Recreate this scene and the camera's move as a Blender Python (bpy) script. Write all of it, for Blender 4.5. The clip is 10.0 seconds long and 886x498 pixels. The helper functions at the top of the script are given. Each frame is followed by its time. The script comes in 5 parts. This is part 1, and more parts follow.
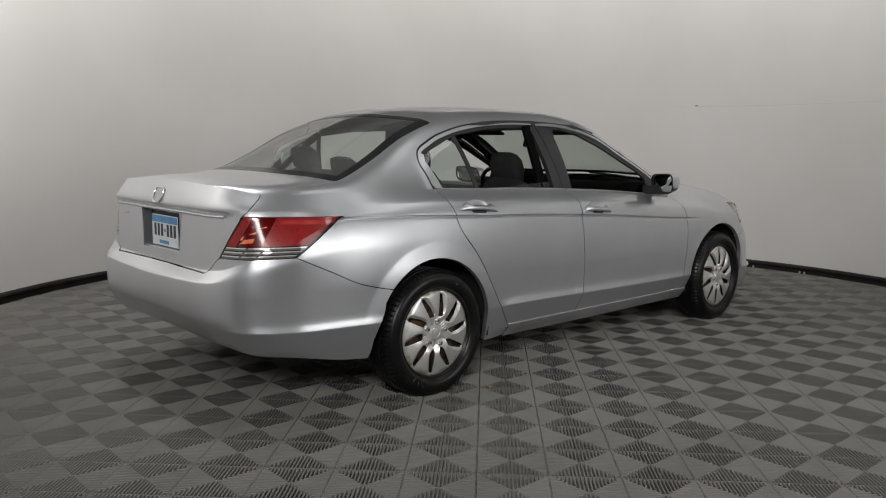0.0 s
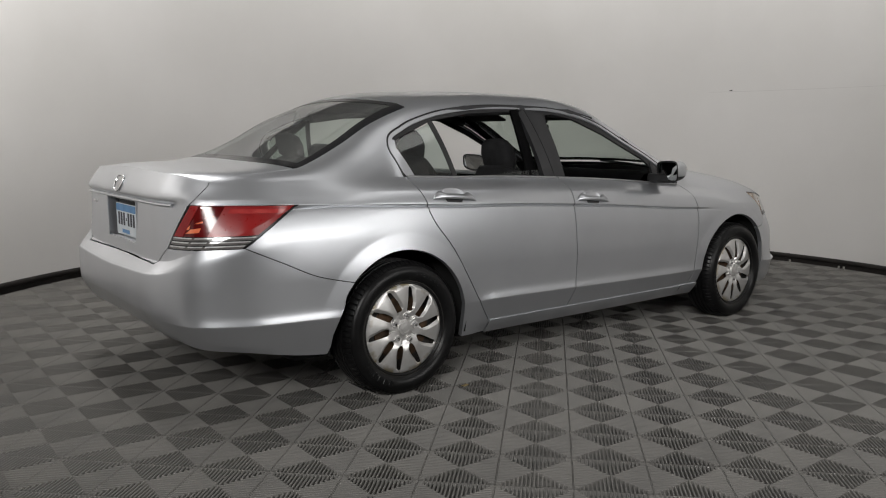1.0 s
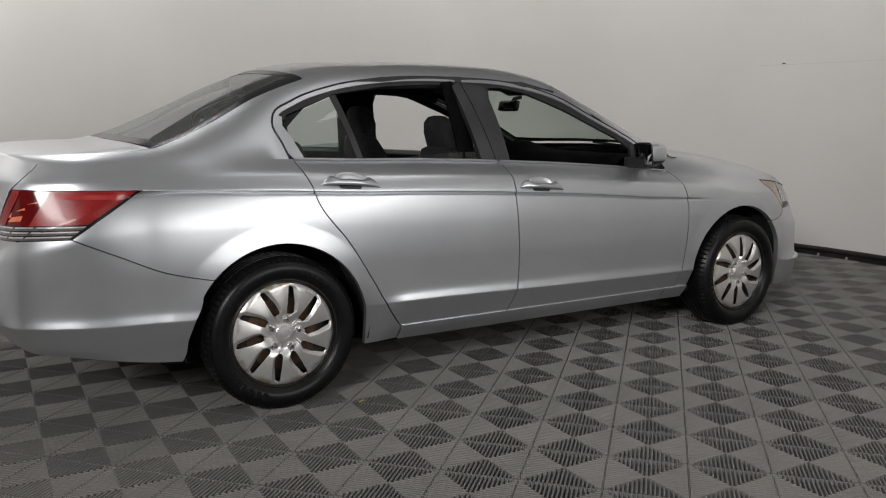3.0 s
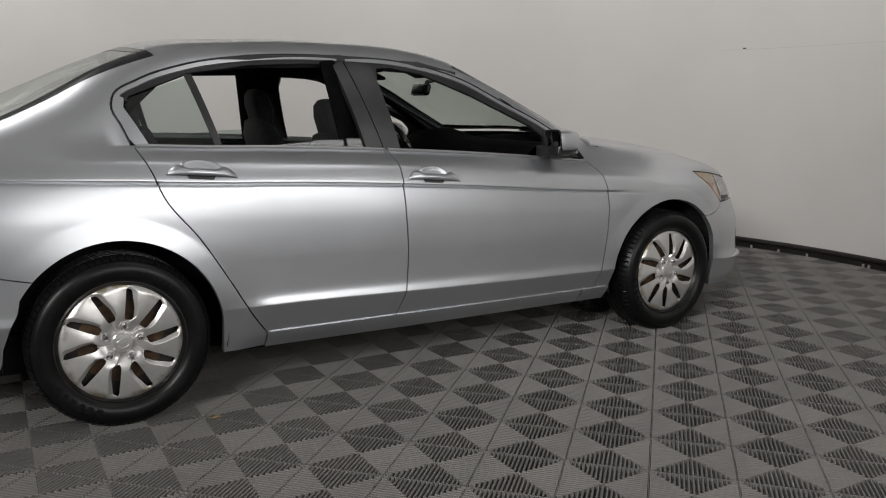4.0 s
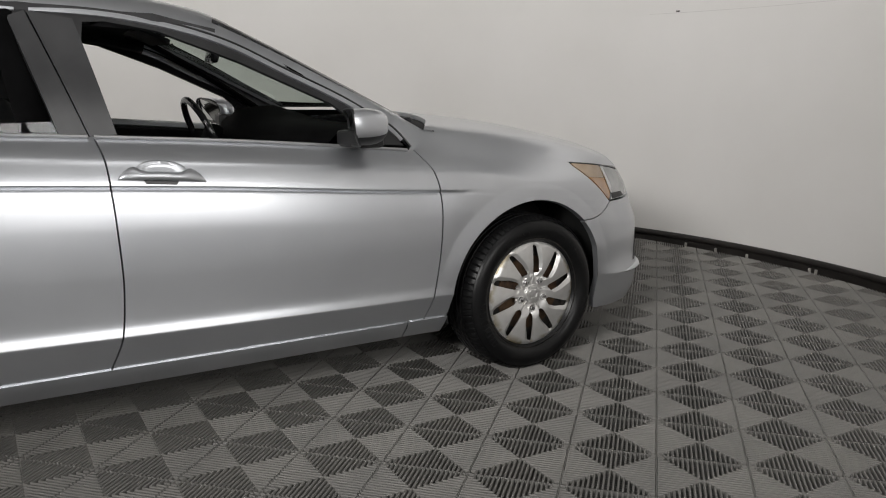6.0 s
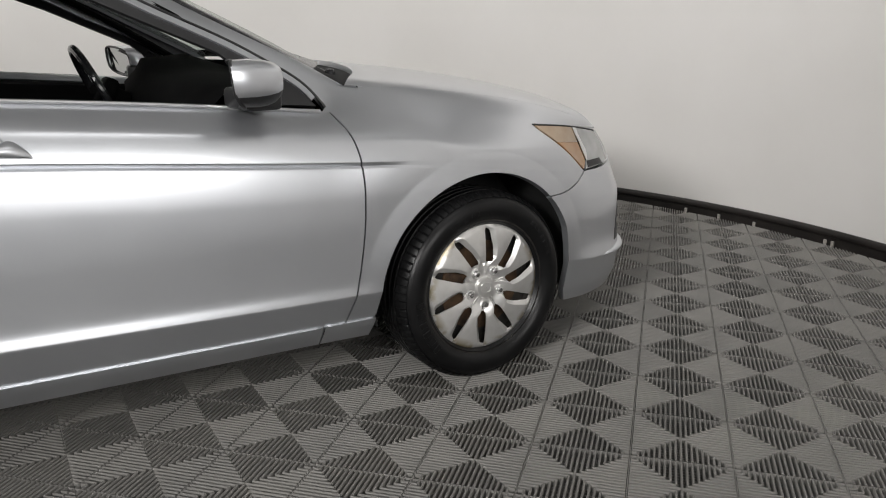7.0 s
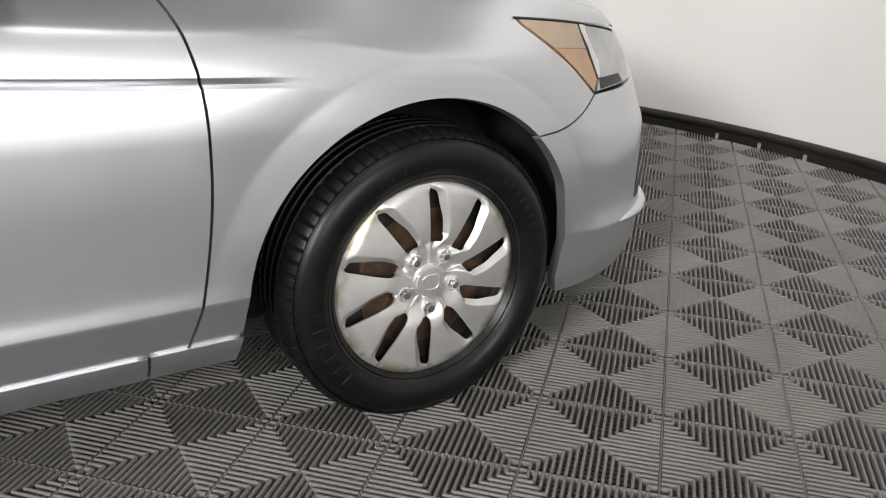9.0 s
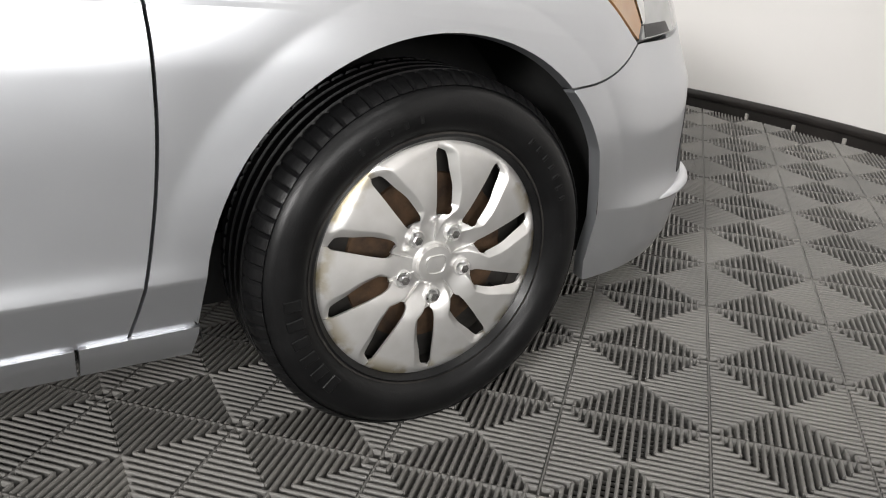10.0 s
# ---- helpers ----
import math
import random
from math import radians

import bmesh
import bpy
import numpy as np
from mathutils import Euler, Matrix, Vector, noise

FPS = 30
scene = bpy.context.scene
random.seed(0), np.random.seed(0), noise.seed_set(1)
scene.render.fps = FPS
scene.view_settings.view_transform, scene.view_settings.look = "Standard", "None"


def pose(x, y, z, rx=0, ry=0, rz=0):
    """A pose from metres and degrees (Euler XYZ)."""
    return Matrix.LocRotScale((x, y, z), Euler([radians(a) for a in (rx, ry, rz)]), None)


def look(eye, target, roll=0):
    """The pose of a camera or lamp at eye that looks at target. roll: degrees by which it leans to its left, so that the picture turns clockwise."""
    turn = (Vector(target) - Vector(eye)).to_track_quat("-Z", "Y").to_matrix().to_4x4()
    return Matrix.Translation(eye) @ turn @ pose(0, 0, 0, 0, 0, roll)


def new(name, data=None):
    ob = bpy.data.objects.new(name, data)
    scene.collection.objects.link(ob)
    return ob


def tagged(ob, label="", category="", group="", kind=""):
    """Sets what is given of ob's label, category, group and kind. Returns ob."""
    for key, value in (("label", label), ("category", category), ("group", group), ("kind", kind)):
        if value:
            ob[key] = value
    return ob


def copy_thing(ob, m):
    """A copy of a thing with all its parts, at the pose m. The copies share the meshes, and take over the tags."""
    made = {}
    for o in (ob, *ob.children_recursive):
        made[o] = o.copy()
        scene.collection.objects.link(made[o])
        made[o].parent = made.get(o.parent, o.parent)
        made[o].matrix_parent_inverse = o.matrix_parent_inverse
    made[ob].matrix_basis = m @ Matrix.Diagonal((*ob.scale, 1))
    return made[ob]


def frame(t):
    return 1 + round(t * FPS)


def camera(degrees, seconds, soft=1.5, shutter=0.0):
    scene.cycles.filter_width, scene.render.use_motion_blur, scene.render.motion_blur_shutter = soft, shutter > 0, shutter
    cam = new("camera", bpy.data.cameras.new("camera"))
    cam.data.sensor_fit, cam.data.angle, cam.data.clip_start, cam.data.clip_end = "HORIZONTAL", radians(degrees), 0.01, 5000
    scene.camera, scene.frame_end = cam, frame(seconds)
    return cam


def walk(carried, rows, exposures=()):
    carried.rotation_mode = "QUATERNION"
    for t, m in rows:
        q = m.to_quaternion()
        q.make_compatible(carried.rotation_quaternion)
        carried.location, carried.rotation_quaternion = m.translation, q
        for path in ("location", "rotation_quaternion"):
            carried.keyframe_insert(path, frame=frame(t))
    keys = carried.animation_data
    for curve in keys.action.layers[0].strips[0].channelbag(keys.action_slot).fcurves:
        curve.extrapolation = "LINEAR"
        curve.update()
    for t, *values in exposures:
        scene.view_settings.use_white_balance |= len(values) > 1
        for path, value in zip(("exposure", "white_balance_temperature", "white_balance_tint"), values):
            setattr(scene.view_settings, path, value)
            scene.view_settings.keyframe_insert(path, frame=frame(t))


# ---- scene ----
cam = camera(57.7, 10.0, soft=1.1)
PATH = [
    (0, (-4.079, -3.845, 1.29), (-2.743, -2.381, 1.027), 0.5),
    (0.5, (-3.825, -3.924, 1.28), (-2.531, -2.424, 1.005), 0.3),
    (1, (-3.593, -3.97, 1.262), (-2.375, -2.41, 0.977), 0.2),
    (1.5, (-3.336, -3.992, 1.251), (-2.163, -2.399, 0.954), 0.3),
    (2, (-3.061, -4.031, 1.246), (-1.93, -2.409, 0.945), 0.4),
    (3.5, (-2.162, -4.013, 1.22), (-1.198, -2.294, 0.881), 0.1),
    (4, (-1.827, -3.964, 1.205), (-0.835, -2.263, 0.854), 0.4),
    (4.5, (-1.505, -3.851, 1.218), (-0.458, -2.185, 0.858), 1.1),
    (5, (-1.163, -3.751, 1.205), (-0.131, -2.078, 0.837), 1.0),
    (5.5, (-0.859, -3.619, 1.191), (0.108, -1.911, 0.806), 0.6),
    (6, (-0.596, -3.463, 1.186), (0.412, -1.784, 0.781), 0.4),
    (7.5, (0.195, -2.821, 1.155), (1.156, -1.173, 0.555), 0.1),
    (8, (0.373, -2.602, 1.128), (1.38, -0.999, 0.483), 0.7),
    (8.5, (0.531, -2.391, 1.107), (1.474, -0.761, 0.434), 0.3),
    (9, (0.632, -2.234, 1.04), (1.567, -0.635, 0.286), 1.3),
    (9.5, (0.713, -2.089, 0.967), (1.662, -0.507, 0.195), 2.8),
    (10, (0.768, -1.979, 0.902), (1.695, -0.391, 0.115), 2.8),
]
EXPOSURES = [(0, -0.05), (3.5, 0.0), (5, 0.04), (6, 0.33), (8, 0.88), (10, 1.25)]
walk(cam, [(t, look(eye, target, roll)) for t, eye, target, roll in PATH], EXPOSURES)

# ---- light: a soft lit booth ----
world = bpy.data.worlds.new("world")
scene.world = world
world.use_nodes = True
world.node_tree.nodes["Background"].inputs["Color"].default_value = (0.9, 0.95, 1.0, 1)
world.node_tree.nodes["Background"].inputs["Strength"].default_value = 0.004

ROOM = (0.09, 0.0)      # centre of the round booth
WALL_R = 4.06
WALL_H = 3.3


def area_lamp(name, place, target, sx, sy, watts, color=(1, 0.985, 0.965)):
    data = bpy.data.lights.new(name, "AREA")
    data.shape, data.size, data.size_y, data.energy, data.color = "RECTANGLE", sx, sy, watts, color
    ob = new(name, data)
    ob.matrix_world = look(place, target)
    return ob


# ---- materials ----
def material(name):
    m = bpy.data.materials.new(name)
    m.use_nodes = True
    return m, m.node_tree.nodes, m.node_tree.links, m.node_tree.nodes["Principled BSDF"]


def varied(name, low, high, scale=8.0, rough=(0.5, 0.6), metal=0.0, bump=0.0, bump_scale=200.0, detail=6.0, coat=0.0, coat_rough=0.05, spec=0.5, random=0.0):
    """A principled surface whose colour and roughness wander between two values, with a fine relief."""
    m, nodes, links, bsdf = material(name)
    co = nodes.new("ShaderNodeTexCoord")
    n1 = nodes.new("ShaderNodeTexNoise")
    n1.inputs["Scale"].default_value, n1.inputs["Detail"].default_value = scale, detail
    links.new(co.outputs["Object"], n1.inputs["Vector"])
    ramp = nodes.new("ShaderNodeValToRGB")
    ramp.color_ramp.elements[0].position, ramp.color_ramp.elements[1].position = 0.3, 0.7
    ramp.color_ramp.elements[0].color, ramp.color_ramp.elements[1].color = (*low, 1), (*high, 1)
    links.new(n1.outputs["Fac"], ramp.inputs["Fac"])
    color = ramp.outputs["Color"]
    if random:
        info = nodes.new("ShaderNodeObjectInfo")
        span = nodes.new("ShaderNodeMapRange")
        span.inputs["To Min"].default_value, span.inputs["To Max"].default_value = 1 - random, 1 + random
        links.new(info.outputs["Random"], span.inputs["Value"])
        mul = nodes.new("ShaderNodeVectorMath")
        mul.operation = "SCALE"
        links.new(color, mul.inputs[0])
        links.new(span.outputs["Result"], mul.inputs["Scale"])
        color = mul.outputs["Vector"]
    links.new(color, bsdf.inputs["Base Color"])
    rr = nodes.new("ShaderNodeMapRange")
    rr.inputs["To Min"].default_value, rr.inputs["To Max"].default_value = rough
    n2 = nodes.new("ShaderNodeTexNoise")
    n2.inputs["Scale"].default_value, n2.inputs["Detail"].default_value = scale * 5, 4
    links.new(co.outputs["Object"], n2.inputs["Vector"])
    links.new(n2.outputs["Fac"], rr.inputs["Value"])
    links.new(rr.outputs["Result"], bsdf.inputs["Roughness"])
    bsdf.inputs["Metallic"].default_value = metal
    bsdf.inputs["Specular IOR Level"].default_value = spec
    bsdf.inputs["Coat Weight"].default_value, bsdf.inputs["Coat Roughness"].default_value = coat, coat_rough
    if bump:
        n3 = nodes.new("ShaderNodeTexNoise")
        n3.inputs["Scale"].default_value, n3.inputs["Detail"].default_value = bump_scale, 3
        links.new(co.outputs["Object"], n3.inputs["Vector"])
        b = nodes.new("ShaderNodeBump")
        b.inputs["Strength"].default_value, b.inputs["Distance"].default_value = bump, 0.002
        links.new(n3.outputs["Fac"], b.inputs["Height"])
        links.new(b.outputs["Normal"], bsdf.inputs["Normal"])
    return m


def clear_glass(name, tint, rough=0.0, grey_film=0.0):
    """Thin pane: mostly see-through, with a gloss that grows at grazing angles."""
    m, nodes, links, bsdf = material(name)
    nodes.remove(bsdf)
    out = nodes["Material Output"]
    tr, gl, mix, lw, power = (nodes.new(k) for k in ("ShaderNodeBsdfTransparent", "ShaderNodeBsdfGlossy", "ShaderNodeMixShader", "ShaderNodeLayerWeight", "ShaderNodeMath"))
    scale = nodes.new("ShaderNodeMapRange")
    tr.inputs["Color"].default_value = (*tint, 1)
    gl.inputs["Roughness"].default_value = rough
    lw.inputs["Blend"].default_value = 0.5
    power.operation, power.inputs[1].default_value = "POWER", 3.6
    scale.inputs["To Min"].default_value, scale.inputs["To Max"].default_value = 0.06, 0.75
    links.new(lw.outputs["Facing"], power.inputs[0])
    links.new(power.outputs["Value"], scale.inputs["Value"])
    links.new(scale.outputs["Result"], mix.inputs["Fac"])
    links.new(tr.outputs["BSDF"], mix.inputs[1])
    links.new(gl.outputs["BSDF"], mix.inputs[2])
    film, veil = nodes.new("ShaderNodeBsdfDiffuse"), nodes.new("ShaderNodeMixShader")      # a thin even grey film over the pane
    film.inputs["Color"].default_value, veil.inputs["Fac"].default_value = (.55, .56, .55, 1), grey_film
    links.new(mix.outputs["Shader"], veil.inputs[1])
    links.new(film.outputs["BSDF"], veil.inputs[2])
    links.new(veil.outputs["Shader"], out.inputs["Surface"])
    return m


PAINT = varied("silver_paint", (0.59, 0.605, 0.635), (0.63, 0.645, 0.675), 3.0, (0.31, 0.37), metal=0.85, coat=0.5, coat_rough=0.14)
BLACK_TRIM = varied("black_trim", (0.012, 0.012, 0.013), (0.022, 0.022, 0.023), 12, (0.35, 0.5), bump=0.1, bump_scale=500)
GLOSS_BLACK = varied("gloss_black", (0.012, 0.012, 0.014), (0.02, 0.02, 0.022), 6, (0.18, 0.25))
PILLAR = varied("pillar_film", (0.024, 0.024, 0.026), (0.036, 0.036, 0.038), 9, (0.3, 0.4))
DARK = varied("underbody_dark", (0.006, 0.006, 0.006), (0.014, 0.014, 0.014), 9, (0.8, 0.9))
RUBBER = varied("tyre_rubber", (0.004, 0.004, 0.0043), (0.009, 0.009, 0.0094), 14, (0.28, 0.42), bump=0.15, bump_scale=300, spec=0.3)
CHROME = varied("chrome", (0.78, 0.78, 0.79), (0.85, 0.85, 0.86), 10, (0.08, 0.16), metal=1.0)
SATIN = varied("satin_trim", (0.5, 0.5, 0.51), (0.58, 0.58, 0.59), 10, (0.35, 0.45), metal=1.0)
HUBCAP = varied("wheel_silver", (0.70, 0.69, 0.67), (0.78, 0.77, 0.76), 22, (0.28, 0.38), metal=0.7, coat=0.3, coat_rough=0.12, bump=0.006, bump_scale=500)
n_, l_, b_ = HUBCAP.node_tree.nodes, HUBCAP.node_tree.links, HUBCAP.node_tree.nodes["Principled BSDF"]
co_, flat_, len_, ring_, info_, blot_, cut_, both_, mix_ = (n_.new("ShaderNode" + k) for k in ("TexCoord", "VectorMath", "VectorMath", "MapRange", "ObjectInfo", "TexNoise", "MapRange", "Math", "Mix"))
flat_.operation, flat_.inputs[1].default_value = "MULTIPLY", (1, 0, 1)       # radius about the axle
len_.operation, both_.operation, mix_.data_type = "LENGTH", "MULTIPLY", "RGBA"
ring_.inputs["From Min"].default_value, ring_.inputs["From Max"].default_value = .188, .218
blot_.noise_dimensions, blot_.inputs["Scale"].default_value, blot_.inputs["Detail"].default_value = "4D", 16, 6
cut_.inputs["From Min"].default_value, cut_.inputs["From Max"].default_value = .50, .58
l_.new(co_.outputs["Object"], flat_.inputs[0])
l_.new(flat_.outputs["Vector"], len_.inputs[0])
l_.new(len_.outputs["Value"], ring_.inputs["Value"])
l_.new(co_.outputs["Object"], blot_.inputs["Vector"])
l_.new(info_.outputs["Random"], blot_.inputs["W"])
l_.new(blot_.outputs["Fac"], cut_.inputs["Value"])
l_.new(ring_.outputs["Result"], both_.inputs[0])
l_.new(cut_.outputs["Result"], both_.inputs[1])
l_.new(both_.outputs["Value"], mix_.inputs[0])
l_.new(b_.inputs["Base Color"].links[0].from_socket, mix_.inputs[6])
mix_.inputs[7].default_value = (.40, .34, .22, 1)
l_.new(mix_.outputs[2], b_.inputs["Base Color"])
HUB_WORN = varied("wheel_scuffed", (0.30, 0.26, 0.20), (0.55, 0.52, 0.46), 60, (0.45, 0.65), metal=0.4, bump=0.3, bump_scale=300)
RUST = varied("brake_rust", (0.03, 0.018, 0.011), (0.13, 0.075, 0.04), 30, (0.6, 0.8), metal=0.2, bump=0.3, bump_scale=200)
IRON = varied("dark_iron", (0.02, 0.019, 0.018), (0.05, 0.045, 0.04), 30, (0.5, 0.7), metal=0.3)
RED_LENS = varied("red_lens", (0.24, 0.006, 0.007), (0.33, 0.011, 0.011), 12, (0.25, 0.32), coat=0.2, coat_rough=0.06)
RED_DARK = varied("dark_red_lens", (0.09, 0.003, 0.004), (0.16, 0.006, 0.006), 12, (0.08, 0.12), coat=0.35, coat_rough=0.02)
CLEAR_LENS = varied("clear_lens", (0.6, 0.6, 0.6), (0.78, 0.77, 0.76), 30, (0.1, 0.18), metal=0.3, coat=0.35, coat_rough=0.02)
RED_BRIGHT = varied("bright_red_lens", (0.85, 0.16, 0.07), (0.95, 0.30, 0.14), 40, (0.1, 0.2), coat=0.35, coat_rough=0.02)
RED_PALE = varied("pale_red_lens", (0.40, 0.035, 0.035), (0.50, 0.06, 0.055), 20, (0.1, 0.2), coat=0.35, coat_rough=0.02)
SMOKE_LENS = varied("smoke_lens", (0.09, 0.085, 0.08), (0.17, 0.16, 0.155), 40, (0.08, 0.14), coat=1.0, coat_rough=0.02)
AMBER = varied("amber_lens", (0.38, 0.19, 0.07), (0.46, 0.25, 0.11), 12, (0.15, 0.25), coat=1.0, coat_rough=0.04)
HAZE_LENS = varied("hazed_lens", (0.36, 0.25, 0.155), (0.44, 0.33, 0.22), 12, (0.1, 0.2), coat=1.0, coat_rough=0.04)
GREY_LENS = varied("grey_lens", (0.36, 0.365, 0.365), (0.50, 0.505, 0.505), 12, (0.08, 0.16), metal=0.3, coat=1.0, coat_rough=0.03)
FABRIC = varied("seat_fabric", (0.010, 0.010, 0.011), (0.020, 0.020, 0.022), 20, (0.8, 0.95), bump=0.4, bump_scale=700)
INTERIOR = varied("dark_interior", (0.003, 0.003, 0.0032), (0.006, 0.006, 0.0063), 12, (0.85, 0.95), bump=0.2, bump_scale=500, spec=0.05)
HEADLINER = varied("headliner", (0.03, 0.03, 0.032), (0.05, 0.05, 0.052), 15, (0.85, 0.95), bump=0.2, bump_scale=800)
PLATE_WHITE = varied("plate_white", (0.6, 0.66, 0.7), (0.72, 0.76, 0.8), 20, (0.3, 0.4))
PLATE_BLUE = varied("plate_blue", (0.05, 0.2, 0.45), (0.09, 0.28, 0.55), 20, (0.3, 0.4))
PLATE_INK = varied("plate_ink", (0.015, 0.018, 0.03), (0.03, 0.03, 0.05), 20, (0.4, 0.5))
GLASS = clear_glass("tinted_glass", (0.70, 0.78, 0.72), grey_film=0.10)
GLASS_SIDE = clear_glass("side_glass", (0.66, 0.74, 0.70), grey_film=0.03)
MIRROR = varied("mirror_face", (0.8, 0.82, 0.82), (0.84, 0.86, 0.86), 5, (0.02, 0.03), metal=1.0)
WALL = varied("booth_wall_paint", (0.70, 0.685, 0.665), (0.76, 0.745, 0.73), 0.9, (0.55, 0.7), bump=0.03, bump_scale=120, spec=0.3)
TILE = varied("floor_plastic", (0.150, 0.146, 0.139), (0.215, 0.206, 0.191), 2.2, (0.42, 0.56), bump=0.08, bump_scale=150, spec=0.35, random=0.06)
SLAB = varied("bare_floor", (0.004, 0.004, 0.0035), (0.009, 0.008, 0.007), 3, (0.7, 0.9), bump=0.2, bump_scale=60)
RAIL = varied("black_rail", (0.012, 0.010, 0.009), (0.024, 0.02, 0.018), 7, (0.4, 0.6), bump=0.1, bump_scale=100)
CEILING = varied("ceiling_paint", (0.28, 0.28, 0.275), (0.34, 0.34, 0.335), 2, (0.7, 0.85))
HALL = varied("hall_paint", (0.14, 0.135, 0.13), (0.2, 0.195, 0.19), 1.2, (0.7, 0.85))
STEEL = varied("clip_steel", (0.5, 0.48, 0.45), (0.65, 0.62, 0.58), 40, (0.3, 0.5), metal=0.6)
LEAF = varied("dry_scrap", (0.2, 0.15, 0.07), (0.32, 0.25, 0.12), 60, (0.7, 0.9))

# ---- geometry helpers ----
def link_mesh(name, verts, faces, mats, parent=None, label="", smooth=True, normals=None, face_mats=None):
    me = bpy.data.meshes.new(name)
    me.from_pydata([tuple(map(float, v)) for v in verts], [], faces)
    for m in mats if isinstance(mats, (list, tuple)) else [mats]:
        me.materials.append(m)
    if face_mats is not None:
        me.polygons.foreach_set("material_index", face_mats)
    if smooth:
        me.polygons.foreach_set("use_smooth", [True] * len(me.polygons))
    if normals is not None:
        me.normals_split_custom_set_from_vertices([tuple(map(float, n)) for n in normals])
    me.update()
    ob = new(name, me)
    ob.parent = parent
    if label:
        ob["label"] = label
    return ob


def part(name, bm, mat, parent=None, label="", smooth=True, angle=35):
    """Links a bmesh as one mesh object under a thing or a part."""
    bmesh.ops.recalc_face_normals(bm, faces=bm.faces)
    me = bpy.data.meshes.new(name)
    if smooth:
        for f in bm.faces:
            f.smooth = True
        for e in bm.edges:
            if len(e.link_faces) == 2 and e.calc_face_angle(0) > radians(angle):
                e.smooth = False
    bm.to_mesh(me)
    bm.free()
    for m in mat if isinstance(mat, (list, tuple)) else [mat]:
        me.materials.append(m)
    ob = new(name, me)
    ob.parent = parent
    if label:
        ob["label"] = label
    return ob


def soft_box(size, bevel=0.01, segments=3, at=(0, 0, 0), turn=(0, 0, 0), taper=(1, 1), bm=None):
    """A bevelled box, tapered towards its top."""
    own = bmesh.new()
    bmesh.ops.create_cube(own, size=1)
    for v in own.verts:
        k = v.co.z + 0.5
        v.co = Vector((v.co.x * size[0] * (1 + (taper[0] - 1) * k), v.co.y * size[1] * (1 + (taper[1] - 1) * k), v.co.z * size[2]))
    if bevel:
        bmesh.ops.bevel(own, geom=list(own.edges), offset=bevel, segments=segments, profile=0.6, affect="EDGES")
    own.transform(pose(*at, *turn))
    if bm is None:
        return own
    me = bpy.data.meshes.new("t")
    own.to_mesh(me)
    own.free()
    bm.from_mesh(me)
    bpy.data.meshes.remove(me)
    return bm


def lathe(profile, steps=64, axis="y"):
    """A closed or open profile of (radius, along) turned about an axis."""
    bm = bmesh.new()
    rings = []
    for r, a in profile:
        ring = []
        for k in range(steps):
            t = 2 * math.pi * k / steps
            p = (r * math.cos(t), a, r * math.sin(t)) if axis == "y" else (r * math.cos(t), r * math.sin(t), a)
            ring.append(bm.verts.new(p))
        rings.append(ring)
    for a, b in zip(rings, rings[1:]):
        for k in range(steps):
            bm.faces.new((a[k], a[(k + 1) % steps], b[(k + 1) % steps], b[k]))
    return bm


def tube(points, radius, sides=8, closed=False, squash=1.0):
    """A round bar along a line of points."""
    bm = bmesh.new()
    pts = [Vector(p) for p in points]
    n, rings = len(pts), []
    for i, p in enumerate(pts):
        a = pts[(i - 1) % n] if closed or i else pts[i]
        b = pts[(i + 1) % n] if closed or i < n - 1 else pts[i]
        d = (b - a).normalized()
        side = d.cross(Vector((0, 0, 1)))
        side = side.normalized() if side.length > 1e-4 else Vector((1, 0, 0))
        up = side.cross(d)
        r = radius[i] if isinstance(radius, (list, tuple)) else radius
        rings.append([bm.verts.new(p + r * (math.cos(t) * side + squash * math.sin(t) * up)) for t in [2 * math.pi * k / sides for k in range(sides)]])
    for i in range(n if closed else n - 1):
        a, b = rings[i], rings[(i + 1) % n]
        for k in range(sides):
            bm.faces.new((a[k], a[(k + 1) % sides], b[(k + 1) % sides], b[k]))
    if not closed:
        bm.faces.new(rings[0])
        bm.faces.new(rings[-1])
    return bm


def hermite(xs, ys, x):
    """Smooth curve through points: cubic, with slopes held so that it does not overshoot."""
    xs, ys, x = np.asarray(xs, float), np.asarray(ys, float), np.asarray(x, float)
    h, d = np.diff(xs), np.diff(ys) / np.diff(xs)
    m = np.zeros(len(xs))
    m[0], m[-1] = d[0], d[-1]
    for i in range(1, len(xs) - 1):
        if d[i - 1] * d[i] > 0:
            w1, w2 = 2 * h[i] + h[i - 1], h[i] + 2 * h[i - 1]
            m[i] = (w1 + w2) / (w1 / d[i - 1] + w2 / d[i])
    i = np.clip(np.searchsorted(xs, x) - 1, 0, len(xs) - 2)
    t = np.clip((x - xs[i]) / h[i], 0, 1)
    return ((1 + 2 * t) * (1 - t) ** 2 * ys[i] + t * (1 - t) ** 2 * h[i] * m[i] + t * t * (3 - 2 * t) * ys[i + 1] + t * t * (t - 1) * h[i] * m[i + 1])


def flowing(xs, ys, x):
    """Smooth curve through points with free slopes."""
    xs, ys, x = np.asarray(xs, float), np.asarray(ys, float), np.asarray(x, float)
    h, m = np.diff(xs), np.gradient(ys, xs)
    i = np.clip(np.searchsorted(xs, x) - 1, 0, len(xs) - 2)
    t = np.clip((x - xs[i]) / h[i], 0, 1)
    return ((1 + 2 * t) * (1 - t) ** 2 * ys[i] + t * (1 - t) ** 2 * h[i] * m[i] + t * t * (3 - 2 * t) * ys[i + 1] + t * t * (t - 1) * h[i] * m[i + 1])


